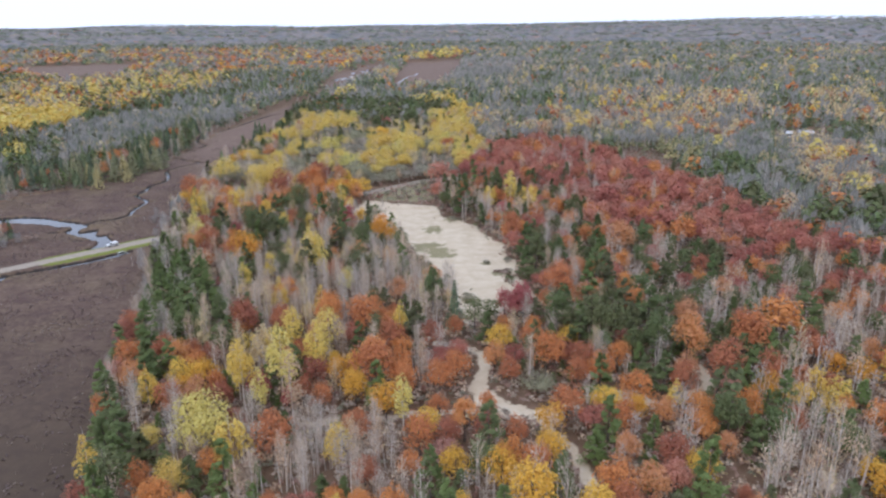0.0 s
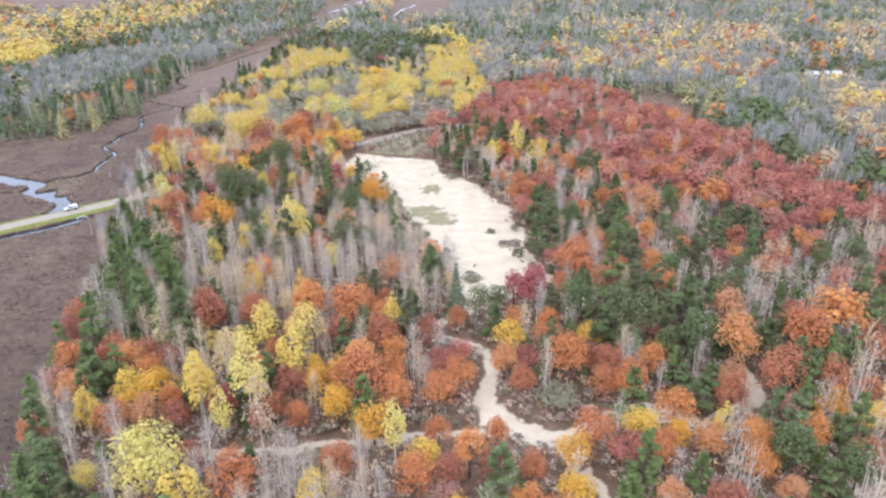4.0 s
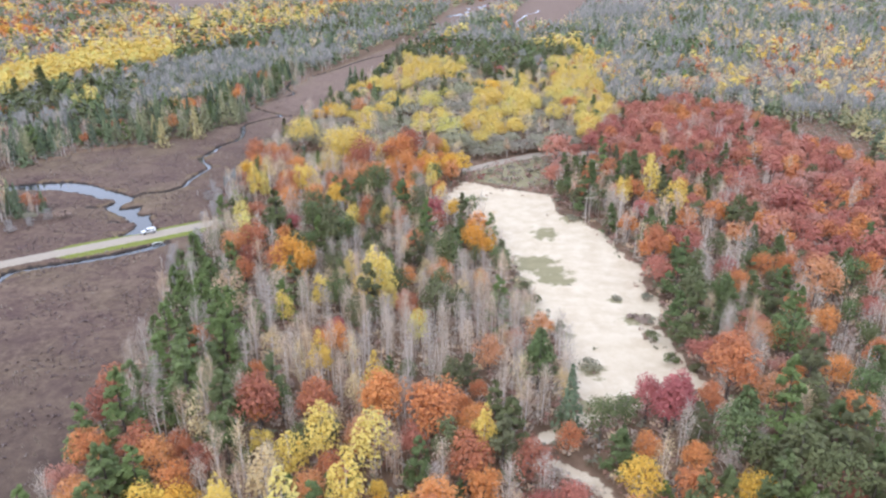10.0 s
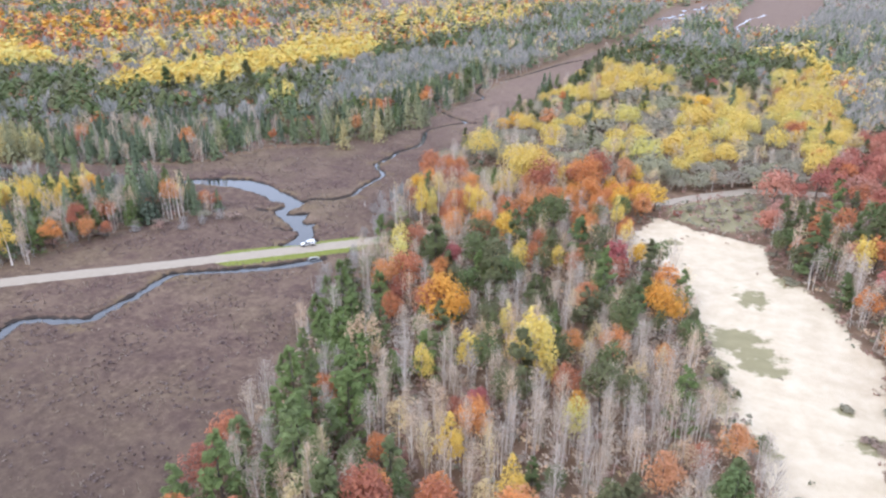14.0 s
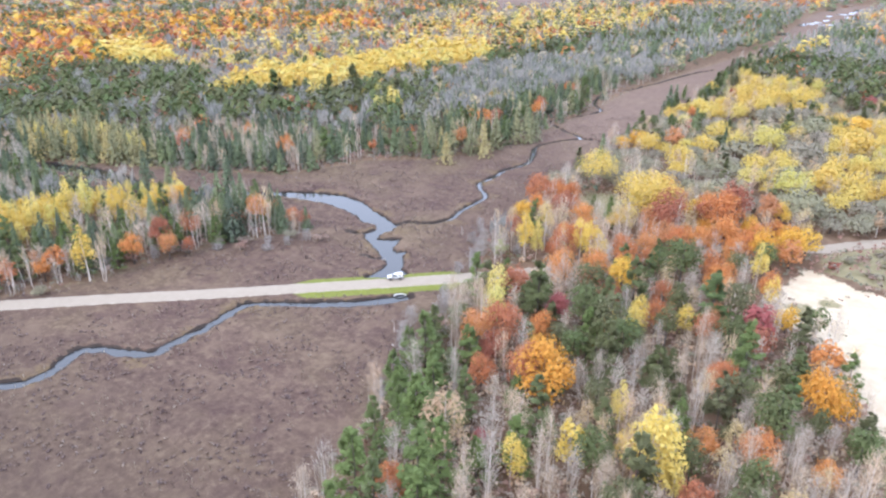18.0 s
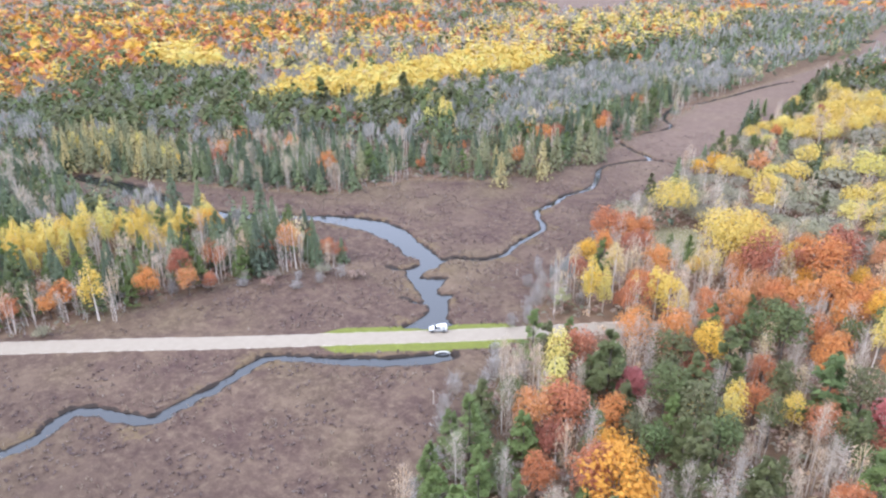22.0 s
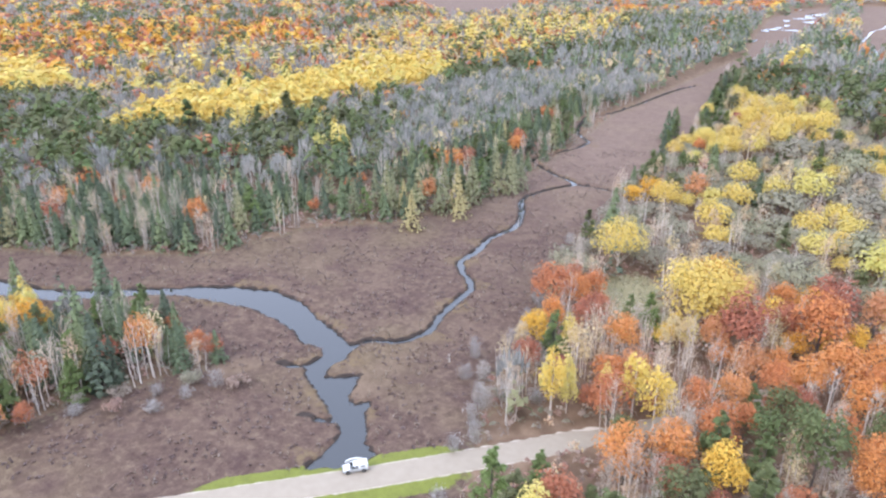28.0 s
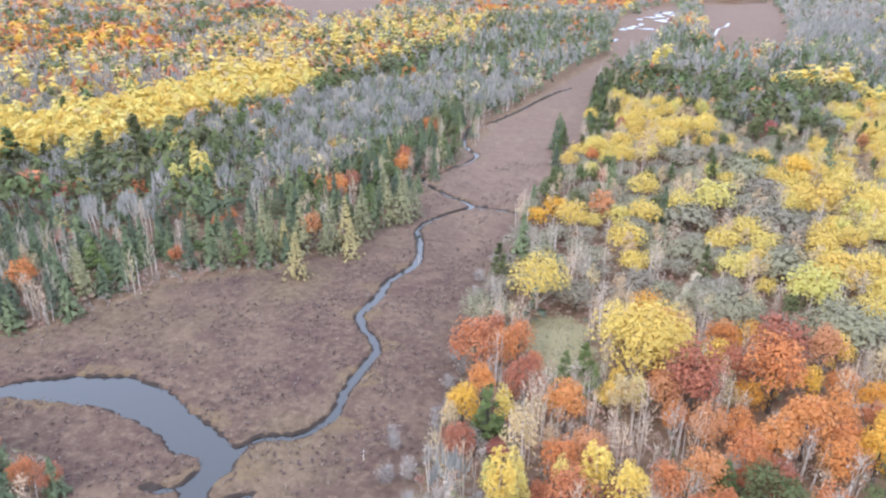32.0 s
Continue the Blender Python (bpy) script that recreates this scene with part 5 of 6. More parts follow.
YELLOW = [[(-350, 366), (-330, 390), (-300, 422), (-305, 478), (-288, 555), (-297, 600), (-340, 640), (-386, 640), (-366, 520), (-384, 449), (-376, 390)],
          [(-508, 394), (-455, 394), (-455, 421), (-497, 449), (-581, 479), (-582, 437)],
          [(-30, 520), (20, 470), (28, 600), (10, 720), (-25, 700)]]
PINES = [[(-374, 271), (-446, 297), (-501, 358), (-486, 397), (-428, 415), (-351, 365), (-296, 385), (-290, 440), (-262, 445), (-235, 405), (-267, 345), (-320, 314), (-365, 289)],
         [(-118, 540), (10, 560), (10, 660), (-128, 700)], [(130, 190), (260, 260), (240, 330), (135, 260)]]


YARD = [(226, 452), (246, 450), (276, 486), (288, 502), (270, 512), (240, 508), (228, 480)]


def seen_wedge(x, y):
    return (x < (y + 20) * 0.74 + 30) & (x > -(y - 90) * 3.0 - 170)


def open_ground(x, y):
    ok = seen_wedge(x, y) & (marsh_gap(x, y) > 3) & (area_gap(x, y, FAR_BOG) > 0) & (area_gap(x, y, HEATH_CLEARING) > 0) & (line_gap(x, y, ROAD) > 5)
    ok &= (area_gap(x, y, SAND) > 3) & ~((x > -106) & (x < 20 + 0.3 * y) & (y < 440) & (marsh_gap(x, y) > 0) & (x < 135))
    ok &= area_gap(x, y, YARD) > 0
    for area, *_ in STANDS:
        ok &= area_gap(x, y, area) > 1.5
    return ok


BLENDS = [
    {"aspen": 0.88, "birch": 0.12},
    {"pine": 0.44, "spruce": 0.28, "twig": 0.24, "oak": 0.04},
    {"spruce": 0.52, "twig": 0.28, "pine": 0.10, "tamarack": 0.07, "oak": 0.03},
    {"oak": 0.44, "maple": 0.12, "twig": 0.32, "pine": 0.12},
    {"twig": 0.37, "spruce": 0.53, "birch": 0.05, "tamarack": 0.05},
    {"spruce": 0.58, "pine": 0.12, "twig": 0.28, "oak": 0.02},
    {"twig": 0.46, "aspen": 0.24, "birch": 0.20, "oak": 0.05, "pine": 0.05},
    {"twig": 0.62, "oak": 0.16, "birch": 0.12, "pine": 0.10},
    {"aspen": 0.38, "birch": 0.20, "twig": 0.16, "pine": 0.14, "oak": 0.12},
    {"twig": 0.42, "birch": 0.28, "oak": 0.07, "aspen": 0.05, "spruce": 0.18},
    {"tamarack": 0.50, "spruce": 0.25, "twig": 0.25},
    {"oak": 0.46, "maple": 0.22, "pine": 0.14, "twig": 0.12, "aspen": 0.06},
    {"twig": 0.86, "spruce": 0.14},
    {"birch": 0.40, "aspen": 0.07, "twig": 0.34, "oak": 0.09, "spruce": 0.10},
]
PALE = [[(-431, 413), (-386, 449), (-366, 520), (-386, 653), (-467, 666), (-556, 598), (-531, 497)]]
ORANGE = [(-446, 297), (-498, 360), (-494, 390), (-511, 473), (-556, 598), (-467, 666), (-615, 804), (-1053, 521), (-900, 250)]
GREY_SWAMP = [(0, 927), (57, 1616), (205, 1533), (99, 1011)]
GREY_NORTH = [(-218, 407), (-254, 450), (-266, 543), (-238, 687), (-165, 782), (-148, 663), (-177, 511), (-182, 436)]
GOLDEN = [[(-454, 650), (-386, 653), (-300, 603), (-292, 663), (-278, 786), (-287, 970), (-324, 1074), (-393, 1021), (-446, 848), (-477, 786)],
          [(220, 602), (235, 532), (192, 443), (183, 479)], [(220, 432), (274, 440), (189, 296), (164, 287), (173, 330)], [(254, 774), (312, 711), (264, 599), (223, 643)],
          [(382, 764), (447, 730), (389, 633), (346, 649)], [(-110, 1524), (30, 2089), (68, 1794), (-47, 1443)]]
PEACH = [(167, 850), (279, 742), (205, 518), (149, 468), (123, 554)]
LARCHES = [(108, 449), (171, 446), (137, 360), (94, 377)]


def blend_at(x, y):
    """Which blend grows where: a conifer band by the marsh, yellow stands, patches of hardwood, pine and grey swamp wood."""
    p, q, s = waves(x, y, 31, 150), waves(x, y, 32, 80), waves(x + 0.6 * y, 0.3 * y, 33, 200)
    hill = np.where(p > 0.3, 3, np.where(p < -0.2, np.where(q > 0.3, 7, 1), np.where(q > 0.1, 7, np.where(q < -0.5, 8, 6))))
    plain_wood = np.where(p > 0.5, 5, np.where(s > 0.95, 13, np.where(q > 0.6, 9, 4)))
    gap = marsh_gap(x, y) + 22 * waves(x, y, 34, 70)
    west = np.where(gap < 75, 2, np.where(gap < 150, np.where(q > 0.1, 4, np.where(p > 0, 5, 1)), np.where(x < -520 + 60 * waves(x, y, 35, 200), hill, np.where(q > 0, 6, 7))))
    b = np.where(x < -150, np.where(y < 1100, west, np.where(p > 0.1, hill, plain_wood)), plain_wood)
    # Beyond 2300 m only conifers and bare trees, whose dull colours imitate distance haze.
    b = np.where(np.hypot(x, y) > 2300, np.where(p > 0, 5, 4), b)
    for area in PALE:
        b = np.where(area_gap(x, y, area) < 12 * q, np.where(q < -0.75, 1, 6), b)
    b = np.where(area_gap(x, y, ORANGE) < 15 * q, 11, b)
    b = np.where(area_gap(x, y, GREY_NORTH) < 10 * q, 4, b)
    b = np.where(area_gap(x, y, GREY_SWAMP) < 15 * q, 12, b)
    for area in GOLDEN:
        b = np.where(area_gap(x, y, area) < 8 * q, np.where(x > 100, 13, 8), b)
    b = np.where(area_gap(x, y, PEACH) < 15 * q, 9, b)
    b = np.where(area_gap(x, y, LARCHES) < 8 * q, 10, b)
    for area in YELLOW:
        b = np.where(area_gap(x, y, area) < 8 * waves(x, y, 61, 34) - 5, 0, b)
    for area in PINES:
        b = np.where(area_gap(x, y, area) < 0, 1, b)
    return b


# Bare grey twigs, paled in colour partly to stand in for haze over distance.
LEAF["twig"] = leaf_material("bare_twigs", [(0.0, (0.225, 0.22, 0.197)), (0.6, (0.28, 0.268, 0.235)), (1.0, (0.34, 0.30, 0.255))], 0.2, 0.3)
BELTS = [("near_woods", 0, 480, 4.9, 32, 1.0), ("middle_woods", 480, 1000, 7.4, 12, 1.25), ("far_woods", 1000, 2500, 15, 8, 2.0), ("horizon_woods", 2500, 4850, 44, 8, 4.2)]
FAR_LABEL = {"oak": "rust-orange oaks", "maple": "golden maples", "aspen": "yellow aspens", "birch": "pale birches", "pine": "dark green pines", "spruce": "dark spruces",
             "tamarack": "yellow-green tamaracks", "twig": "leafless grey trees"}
for belt, near, far_off, gap_m, count, scale in BELTS:
    fx, fy = scatter((-2600 if far_off > 1000 else -1000, 90), (3300 if far_off > 1000 else 800, min(4850, far_off + 200)), gap_m,
                     lambda x, y: (np.hypot(x + 60, y - 180) >= near) & (np.hypot(x + 60, y - 180) < far_off) & seen_wedge(x, y))
    ok = open_ground(fx, fy)
    fx, fy = fx[ok], fy[ok]
    b = blend_at(fx, fy)
    kinds = np.empty(len(fx), object)
    for k, blend in enumerate(BLENDS):
        kinds[b == k] = rng.choice(list(blend), (b == k).sum(), p=list(blend.values()))
    for kind in FAR_LABEL:
        at = kinds == kind
        if not at.any():
            continue
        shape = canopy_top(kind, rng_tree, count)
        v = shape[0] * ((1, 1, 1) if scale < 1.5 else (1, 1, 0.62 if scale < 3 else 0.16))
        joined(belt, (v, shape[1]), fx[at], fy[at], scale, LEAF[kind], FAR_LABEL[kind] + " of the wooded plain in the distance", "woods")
        if kind in ("twig", "aspen", "birch") and far_off <= 480:
            bx, by = np.array([0.0, 0.5, -0.4]), np.array([0.0, 0.6, 0.3])
            stems = spikes(rng_tree, np.column_stack([bx, by, bx * 0]), np.column_stack([bx * 2, by * 2, bx * 0 + 10.5]), np.full(3, 0.2))
            joined("pale_trunks", stems, fx[at], fy[at], 1.0, BARK["pale"], "pale upright trunks among the distant trees", "trunks")

# Solid yellow canopy of the aspen stands.
for area in YELLOW[:2]:
    lo, hi = np.min(area, 0), np.max(area, 0)
    ax, ay = scatter(lo, hi, 4.6, lambda x, y: (area_gap(x, y, area) < 8 * waves(x, y, 61, 34) - 5) & (waves(x, y, 62, 22) > -0.6) & open_ground(x, y))
    joined("aspen_canopy", canopy_top("aspen", rng_tree, 44), ax, ay, 1.0, LEAF["aspen"], "solid stand of clear yellow aspens beyond the marsh", "woods")



# ---------------------------------------------------------------- undergrowth and marsh heath
bv, bf = crown_broad(rng_tree, 10, 0.56, 1.4, 0.1, 2.2, 5)
ux, uy = scatter((-270, 85), (150, 480), 3.1, lambda x, y: (marsh_gap(x, y) > 0) & ((x > -130) | (marsh_gap(x, y) < 45)) & ((x > -215) | (y < 330)) & (area_gap(x, y, SAND) > -0.6) & (trail_gap(x, y) > 0.6) & (line_gap(x, y, ROAD) > 3.6) & (area_gap(x, y, MEADOW) > -1) & (x < y * 0.74 + 50))
joined("undergrowth", (bv, bf), ux, uy, 0.9, LEAF["brush"], "low russet undergrowth and saplings on the forest floor", "undergrowth")
wx, wy = scatter((-100, 88), (110, 285), 2.5, lambda x, y: (marsh_gap(x, y) > 1) & (trail_gap(x, y) > 0.8) & (area_gap(x, y, SAND) > 0.5) & (line_gap(x, y, ROAD) > 3.2) & (x < y * 0.74 + 40) & (rng.uniform(0, 1, len(x)) < 0.7))
joined("undergrowth", crown_broad(rng_tree, 12, 0.34, 1.1, 0.0, 2.4, 5), wx, wy, 1.25, LEAF["bare"], "tan and pinkish saplings under the trees", "undergrowth")
cx, cy = scatter((-72, 90), (115, 200), 2.0, lambda x, y: (trail_gap(x, y) > 0.7) & (trail_gap(x, y) < 11) & (area_gap(x, y, SAND) > 0.4) & (marsh_gap(x, y) > 2) & (rng.uniform(0, 1, len(x)) < 0.75))
joined("undergrowth", crown_broad(rng_tree, 22, 0.30, 1.15, 0.0, 2.0, 6), cx, cy, 0.9, LEAF["brush"], "dense russet and olive shrubs beside the sandy tracks", "undergrowth")
ev, ef = crown_broad(rng_tree, 16, 0.30, 1.2, 0.1, 1.8, 6)
gv, gf = twig_fan(rng_tree, 16, 0.0, 2.6, 1.3, 0.13)
ex, ey = scatter((-350, 90), (-60, 560), 2.6, lambda x, y: (marsh_gap(x, y) > -1.0) & (marsh_gap(x, y) < 7) & (line_gap(x, y, ROAD) > 4.5) & (stream_gap(x, y) > 2))
half = rng.uniform(0, 1, len(ex)) < 0.6
joined("edge_brush", (gv, gf), ex[half], ey[half], 1.0, LEAF["grey"], "leafless grey brush along the edge of the marsh", "brush")
joined("edge_brush", (ev, ef), ex[~half], ey[~half], 0.8, LEAF["brush"], "low russet brush along the edge of the marsh", "brush")
hv, hf = crown_broad(rng_tree, 6, 0.26, 0.8, 0.0, 0.3, 3)
hx, hy = scatter((-262, 85), (-60, 480), 1.6, lambda x, y: (marsh_gap(x, y) < -0.5) & (stream_gap(x, y) > 0.7) & (line_gap(x, y, ROAD) > 5.2) & (waves(x, y, 41, 30) + 0.7 * waves(x, y, 42, 9) + rng.uniform(-0.8, 0.8, len(x)) > 0.35))
joined("marsh_heath", (hv, hf), hx, hy, 1.0, LEAF["heath"], "low mauve-brown heath shrubs of the marsh", "heath")
gv, gf = twig_fan(rng_tree, 7, 0.0, 0.75, 0.6, 0.13)
qx, qy = scatter((-262, 110), (-60, 520), 1.5, lambda x, y: (marsh_gap(x, y) < -0.3) & (stream_gap(x, y) > 0.45) & (line_gap(x, y, ROAD) > 4.6) & (0.8 * waves(x, y, 43, 26) + 0.7 * waves(x, y, 44, 8) + 1.5 * np.exp(-np.maximum(stream_gap(x, y), 0) / 3.0) + rng.uniform(-0.7, 0.7, len(x)) > 0.95))
joined("marsh_sedge", (gv, gf), qx, qy, 1.0, LEAF["sedge"], "tan sedge tussocks standing among the marsh heath", "sedge")


# ---------------------------------------------------------------- parked pickup, culvert, far roofs
WHITE = plain("white_car_paint", (0.80, 0.80, 0.79), (0.72, 0.72, 0.71), 0.25)
SILVER = plain("silver_car_paint", (0.60, 0.61, 0.62), (0.52, 0.53, 0.54), 0.3, 0.3)
GLASS = plain("dark_car_glass", (0.02, 0.025, 0.03), (0.03, 0.035, 0.04), 0.05)
RUBBER = plain("tyre_rubber", (0.025, 0.025, 0.027), None, 0.85)
ALLOY = plain("wheel_alloy", (0.5, 0.5, 0.52), None, 0.35, 0.9)
TRIM = plain("black_trim", (0.03, 0.03, 0.032), None, 0.6)
RED_LENS = plain("red_lens", (0.45, 0.02, 0.02), None, 0.2)
CLEAR_LENS = plain("clear_lens", (0.7, 0.72, 0.74), None, 0.15)
CONCRETE = plain("pale_concrete", (0.78, 0.77, 0.75), (0.66, 0.65, 0.62), 0.85)
STEEL = plain("galvanised_steel", (0.45, 0.46, 0.47), (0.3, 0.3, 0.3), 0.45, 0.8)


def lofted(profile, half, material_bevel=0.05):
    """A body from a side outline (x, z), with its width for each corner, rounded at the edges."""
    bm = bmesh.new()
    left = [bm.verts.new((x, h, z)) for (x, z), h in zip(profile, half)]
    right = [bm.verts.new((x, -h, z)) for (x, z), h in zip(profile, half)]
    n = len(profile)
    bm.faces.new(left)
    bm.faces.new(right[::-1])
    for i in range(n):
        bm.faces.new((left[i], right[i], right[(i + 1) % n], left[(i + 1) % n]))
    bmesh.ops.recalc_face_normals(bm, faces=bm.faces)
    if material_bevel:
        bmesh.ops.bevel(bm, geom=bm.edges[:], offset=material_bevel, segments=2, affect="EDGES", profile=0.6)
    return bm


def block(cx, cy, cz, sx, sy, sz, bevel=0.0):
    bm = bmesh.new()
    bmesh.ops.create_cube(bm, size=1, matrix=Matrix.LocRotScale((cx, cy, cz), None, (sx, sy, sz)))
    if bevel:
        bmesh.ops.bevel(bm, geom=bm.edges[:], offset=bevel, segments=2, affect="EDGES")
    return bm


def disc(cx, cy, cz, r, w, seg=20):
    bm = bmesh.new()
    bmesh.ops.create_cone(bm, cap_ends=True, segments=seg, radius1=r, radius2=r, depth=w, matrix=Matrix.Translation((cx, cy, cz)) @ Euler((math.pi / 2, 0, 0)).to_matrix().to_4x4())
    bmesh.ops.bevel(bm, geom=[e for e in bm.edges if len(e.link_faces) == 2 and e.calc_face_angle() > 1], offset=w * 0.18, segments=2, affect="EDGES")
    return bm


def pickup_truck(m):
    truck = new("pickup_truck")
    truck.matrix_basis = m
    tagged(truck, "white pickup truck with bed canopy parked on the gravel shoulder", "truck")
    lower = [(-2.40, 0.42), (2.36, 0.40), (2.44, 0.62), (2.36, 0.90), (1.05, 1.06), (-2.42, 1.08), (-2.46, 0.7)]
    part("body", lofted(lower, [0.86, 0.86, 0.88, 0.88, 0.93, 0.93, 0.92], 0.06), SILVER, truck, "silver-white lower body")
    part("hood", lofted([(2.30, 0.90), (2.22, 0.97), (1.10, 1.12), (1.04, 1.04)], [0.80, 0.76, 0.82, 0.86], 0.03), WHITE, truck)
    part("cab_glass", lofted([(1.02, 1.05), (0.42, 1.62), (-0.42, 1.66), (-0.50, 1.06)], [0.88, 0.74, 0.74, 0.88], 0.03), GLASS, truck, "dark cab windows")
    part("cab_roof", lofted([(0.46, 1.61), (0.30, 1.70), (-0.40, 1.72), (-0.46, 1.65)], [0.75, 0.70, 0.70, 0.75], 0.03), WHITE, truck)
    canopy = part("canopy", lofted([(-0.53, 1.06), (-0.50, 1.72), (-0.68, 1.86), (-2.20, 1.86), (-2.36, 1.70), (-2.42, 1.06)], [0.89, 0.80, 0.73, 0.73, 0.80, 0.89], 0.05), WHITE, truck, "white fibreglass bed canopy")
    for side in (1, -1):
        part("canopy_window", slab_between((-1.42, side * 0.862, 1.30), (-1.42, side * 0.832, 1.54), 0.42), GLASS, canopy, "dark side window")
        for x0, x1, t0 in ((0.98, 0.44, 0.05), (0.02, 0.0, 0.05)):
            part("pillar", slab_between((x0, side * 0.893, 1.05), (x1, side * 0.757, 1.65), t0), WHITE, truck)
        for x in (1.50, -1.52):
            wheel = part("wheel", disc(x, side * 0.80, 0.34, 0.34, 0.24), RUBBER, truck, "black rubber tyre")
            part("rim", disc(x, side * 0.905, 0.34, 0.21, 0.06, 14), ALLOY, wheel, "silver alloy rim")
            part("wheel_arch", disc(x, side * 0.865, 0.40, 0.42, 0.14, 22), TRIM, truck)
        part("headlight", block(2.34, side * 0.66, 0.80, 0.22, 0.34, 0.16, 0.03), CLEAR_LENS, truck, "clear headlight")
        part("tail_light", block(-2.44, side * 0.80, 0.92, 0.10, 0.18, 0.32, 0.02), RED_LENS, truck, "red tail light")
        part("mirror", block(0.78, side * 1.02, 1.14, 0.14, 0.22, 0.16, 0.03), TRIM, truck)
        part("door_handle", block(-0.30, side * 0.935, 0.98, 0.20, 0.03, 0.035, 0.008), TRIM, truck)
    part("bumper", block(2.42, 0, 0.48, 0.16, 1.6, 0.2, 0.04), TRIM, truck)
    part("bumper", block(-2.46, 0, 0.50, 0.14, 1.66, 0.2, 0.04), TRIM, truck)
    part("grille", block(2.43, 0, 0.70, 0.06, 0.8, 0.12, 0.01), TRIM, truck)
    part("windscreen_wiper", block(0.98, 0.2, 1.125, 0.05, 0.7, 0.02), TRIM, truck)
    return truck


def slab_between(a, b, t):
    bm = bmesh.new()
    a, b = Vector(a), Vector(b)
    m = Matrix.Translation((a + b) / 2) @ (b - a).to_track_quat("Z", "X").to_matrix().to_4x4() @ Matrix.Diagonal((0.03, 2 * t, (b - a).length, 1))
    bmesh.ops.create_cube(bm, size=1, matrix=m)
    return bm


ROAD_TURN = math.degrees(math.atan2(0.675, 0.738))
pickup_truck(pose(-124.8, 249.6, 0.33, 0, 0, ROAD_TURN + 180) @ Matrix.Diagonal((0.86, 0.92, 0.90, 1)))


def culvert(m, label):
    """A short steel pipe mouth under a curved pale headwall."""
    thing = new("culvert")
    thing.matrix_basis = m
    tagged(thing, label, "culvert")
    bm = bmesh.new()
    n = 14
    rows = []
    for y in (0.0, 0.35):
        for r in (1.33, 1.55):
            rows.append([bm.verts.new((r * 1.15 * math.cos(math.pi * i / n), y, -0.60 + r * 0.62 * math.sin(math.pi * i / n))) for i in range(n + 1)])
    for i in range(n):
        for a, b in ((0, 1), (1, 3), (3, 2), (2, 0)):
            bm.faces.new((rows[a][i], rows[a][i + 1], rows[b][i + 1], rows[b][i]))
    for i in (0, n):
        bm.faces.new((rows[0][i], rows[1][i], rows[3][i], rows[2][i]))
    bmesh.ops.recalc_face_normals(bm, faces=bm.faces)
    part("headwall", bm, CONCRETE, thing, "pale arched headwall")
    bm = bmesh.new()
    rings = []
    for k in range(5):
        r = 0.93 + 0.025 * (k % 2)
        rings.append([bm.verts.new((r * 1.55 * math.cos(2 * math.pi * i / 18), 0.06 + 0.16 * k, -0.66 + r * 0.78 * math.sin(2 * math.pi * i / 18))) for i in range(18)])
    for p, q in zip(rings, rings[1:]):
        for i in range(18):
            bm.faces.new((p[i], p[(i + 1) % 18], q[(i + 1) % 18], q[i]))
    part("pipe", bm, STEEL, thing, "corrugated steel pipe")
    return thing


culvert(pose(-127.0, 252.1, 0.0, 0, 0, ROAD_TURN + 180) @ Matrix.Diagonal((0.9, 0.9, 0.7, 1)), "arched culvert mouth of pale concrete above the river")
culvert(pose(-118.4, 243.5, 0.0, 0, 0, ROAD_TURN) @ Matrix.Diagonal((0.95, 0.9, 0.65, 1)), "arched culvert mouth of pale concrete above the brook")


def far_building(x, y, turn, long, wide, tall):
    house = new("far_building")
    house.matrix_basis = pose(x, y, 0.3, 0, 0, turn)
    tagged(house, "low pale building among the distant trees", "building")
    part("wall", block(0, 0, tall / 2, long, wide, tall, 0.03), WALL, house)
    bm = bmesh.new()
    a, b, h = long / 2 + 0.4, wide / 2 + 0.4, tall
    v = [bm.verts.new(p) for p in ((-a, -b, h), (a, -b, h), (a, b, h), (-a, b, h), (-a, 0, h + 1.6), (a, 0, h + 1.6))]
    for f in ((0, 1, 5, 4), (2, 3, 4, 5), (0, 4, 3), (1, 2, 5), (3, 2, 1, 0)):
        bm.faces.new([v[i] for i in f])
    part("roof", bm, ROOF, house, "pale metal roof")
    for k in (-0.3, 0.05, 0.33):
        part("window", block(k * long, -wide / 2 - 0.02, tall * 0.55, 1.2, 0.08, 1.0, 0.02), GLASS, house)


WALL = plain("pale_siding", (0.6, 0.6, 0.58), (0.5, 0.5, 0.48), 0.7)
ROOF = plain("metal_roof", (0.62, 0.64, 0.66), (0.5, 0.52, 0.54), 0.4)
far_building(262, 500, -20, 9, 6, 3.0)
far_building(250, 503, -20, 6.5, 4, 2.4)


# ---------------------------------------------------------------- bushes on the sand and by the water
def sand_bush(x, y, r, h, leaf, label):
    n = int(200 + 120 * r)
    bush = new("low_bush")
    bush.matrix_basis = pose(x, y, float(ground_height(np.array([x]), np.array([y]))[0]) - 0.05, 0, 0, float(rng.uniform(0, 360)))
    tagged(bush, label, "bush", "bushes on the open ground")
    bare = leaf == "grey"
    tv, tf = twig_fan(rng_tree, 300 if bare else 60, 0, h, r * (1.2 if bare else 1), 0.065 if bare else 0.06)
    new("stem", mesh_from("stem", tv, tf, LEAF["grey"] if bare else BARK["dark"])).parent = bush
    n = 24 if bare else n
    v, f = crown_broad(rng_tree, n, 0.22, r, 0.05, h, 9)
    new("crown", mesh_from("crown", v, f, LEAF[leaf])).parent = bush


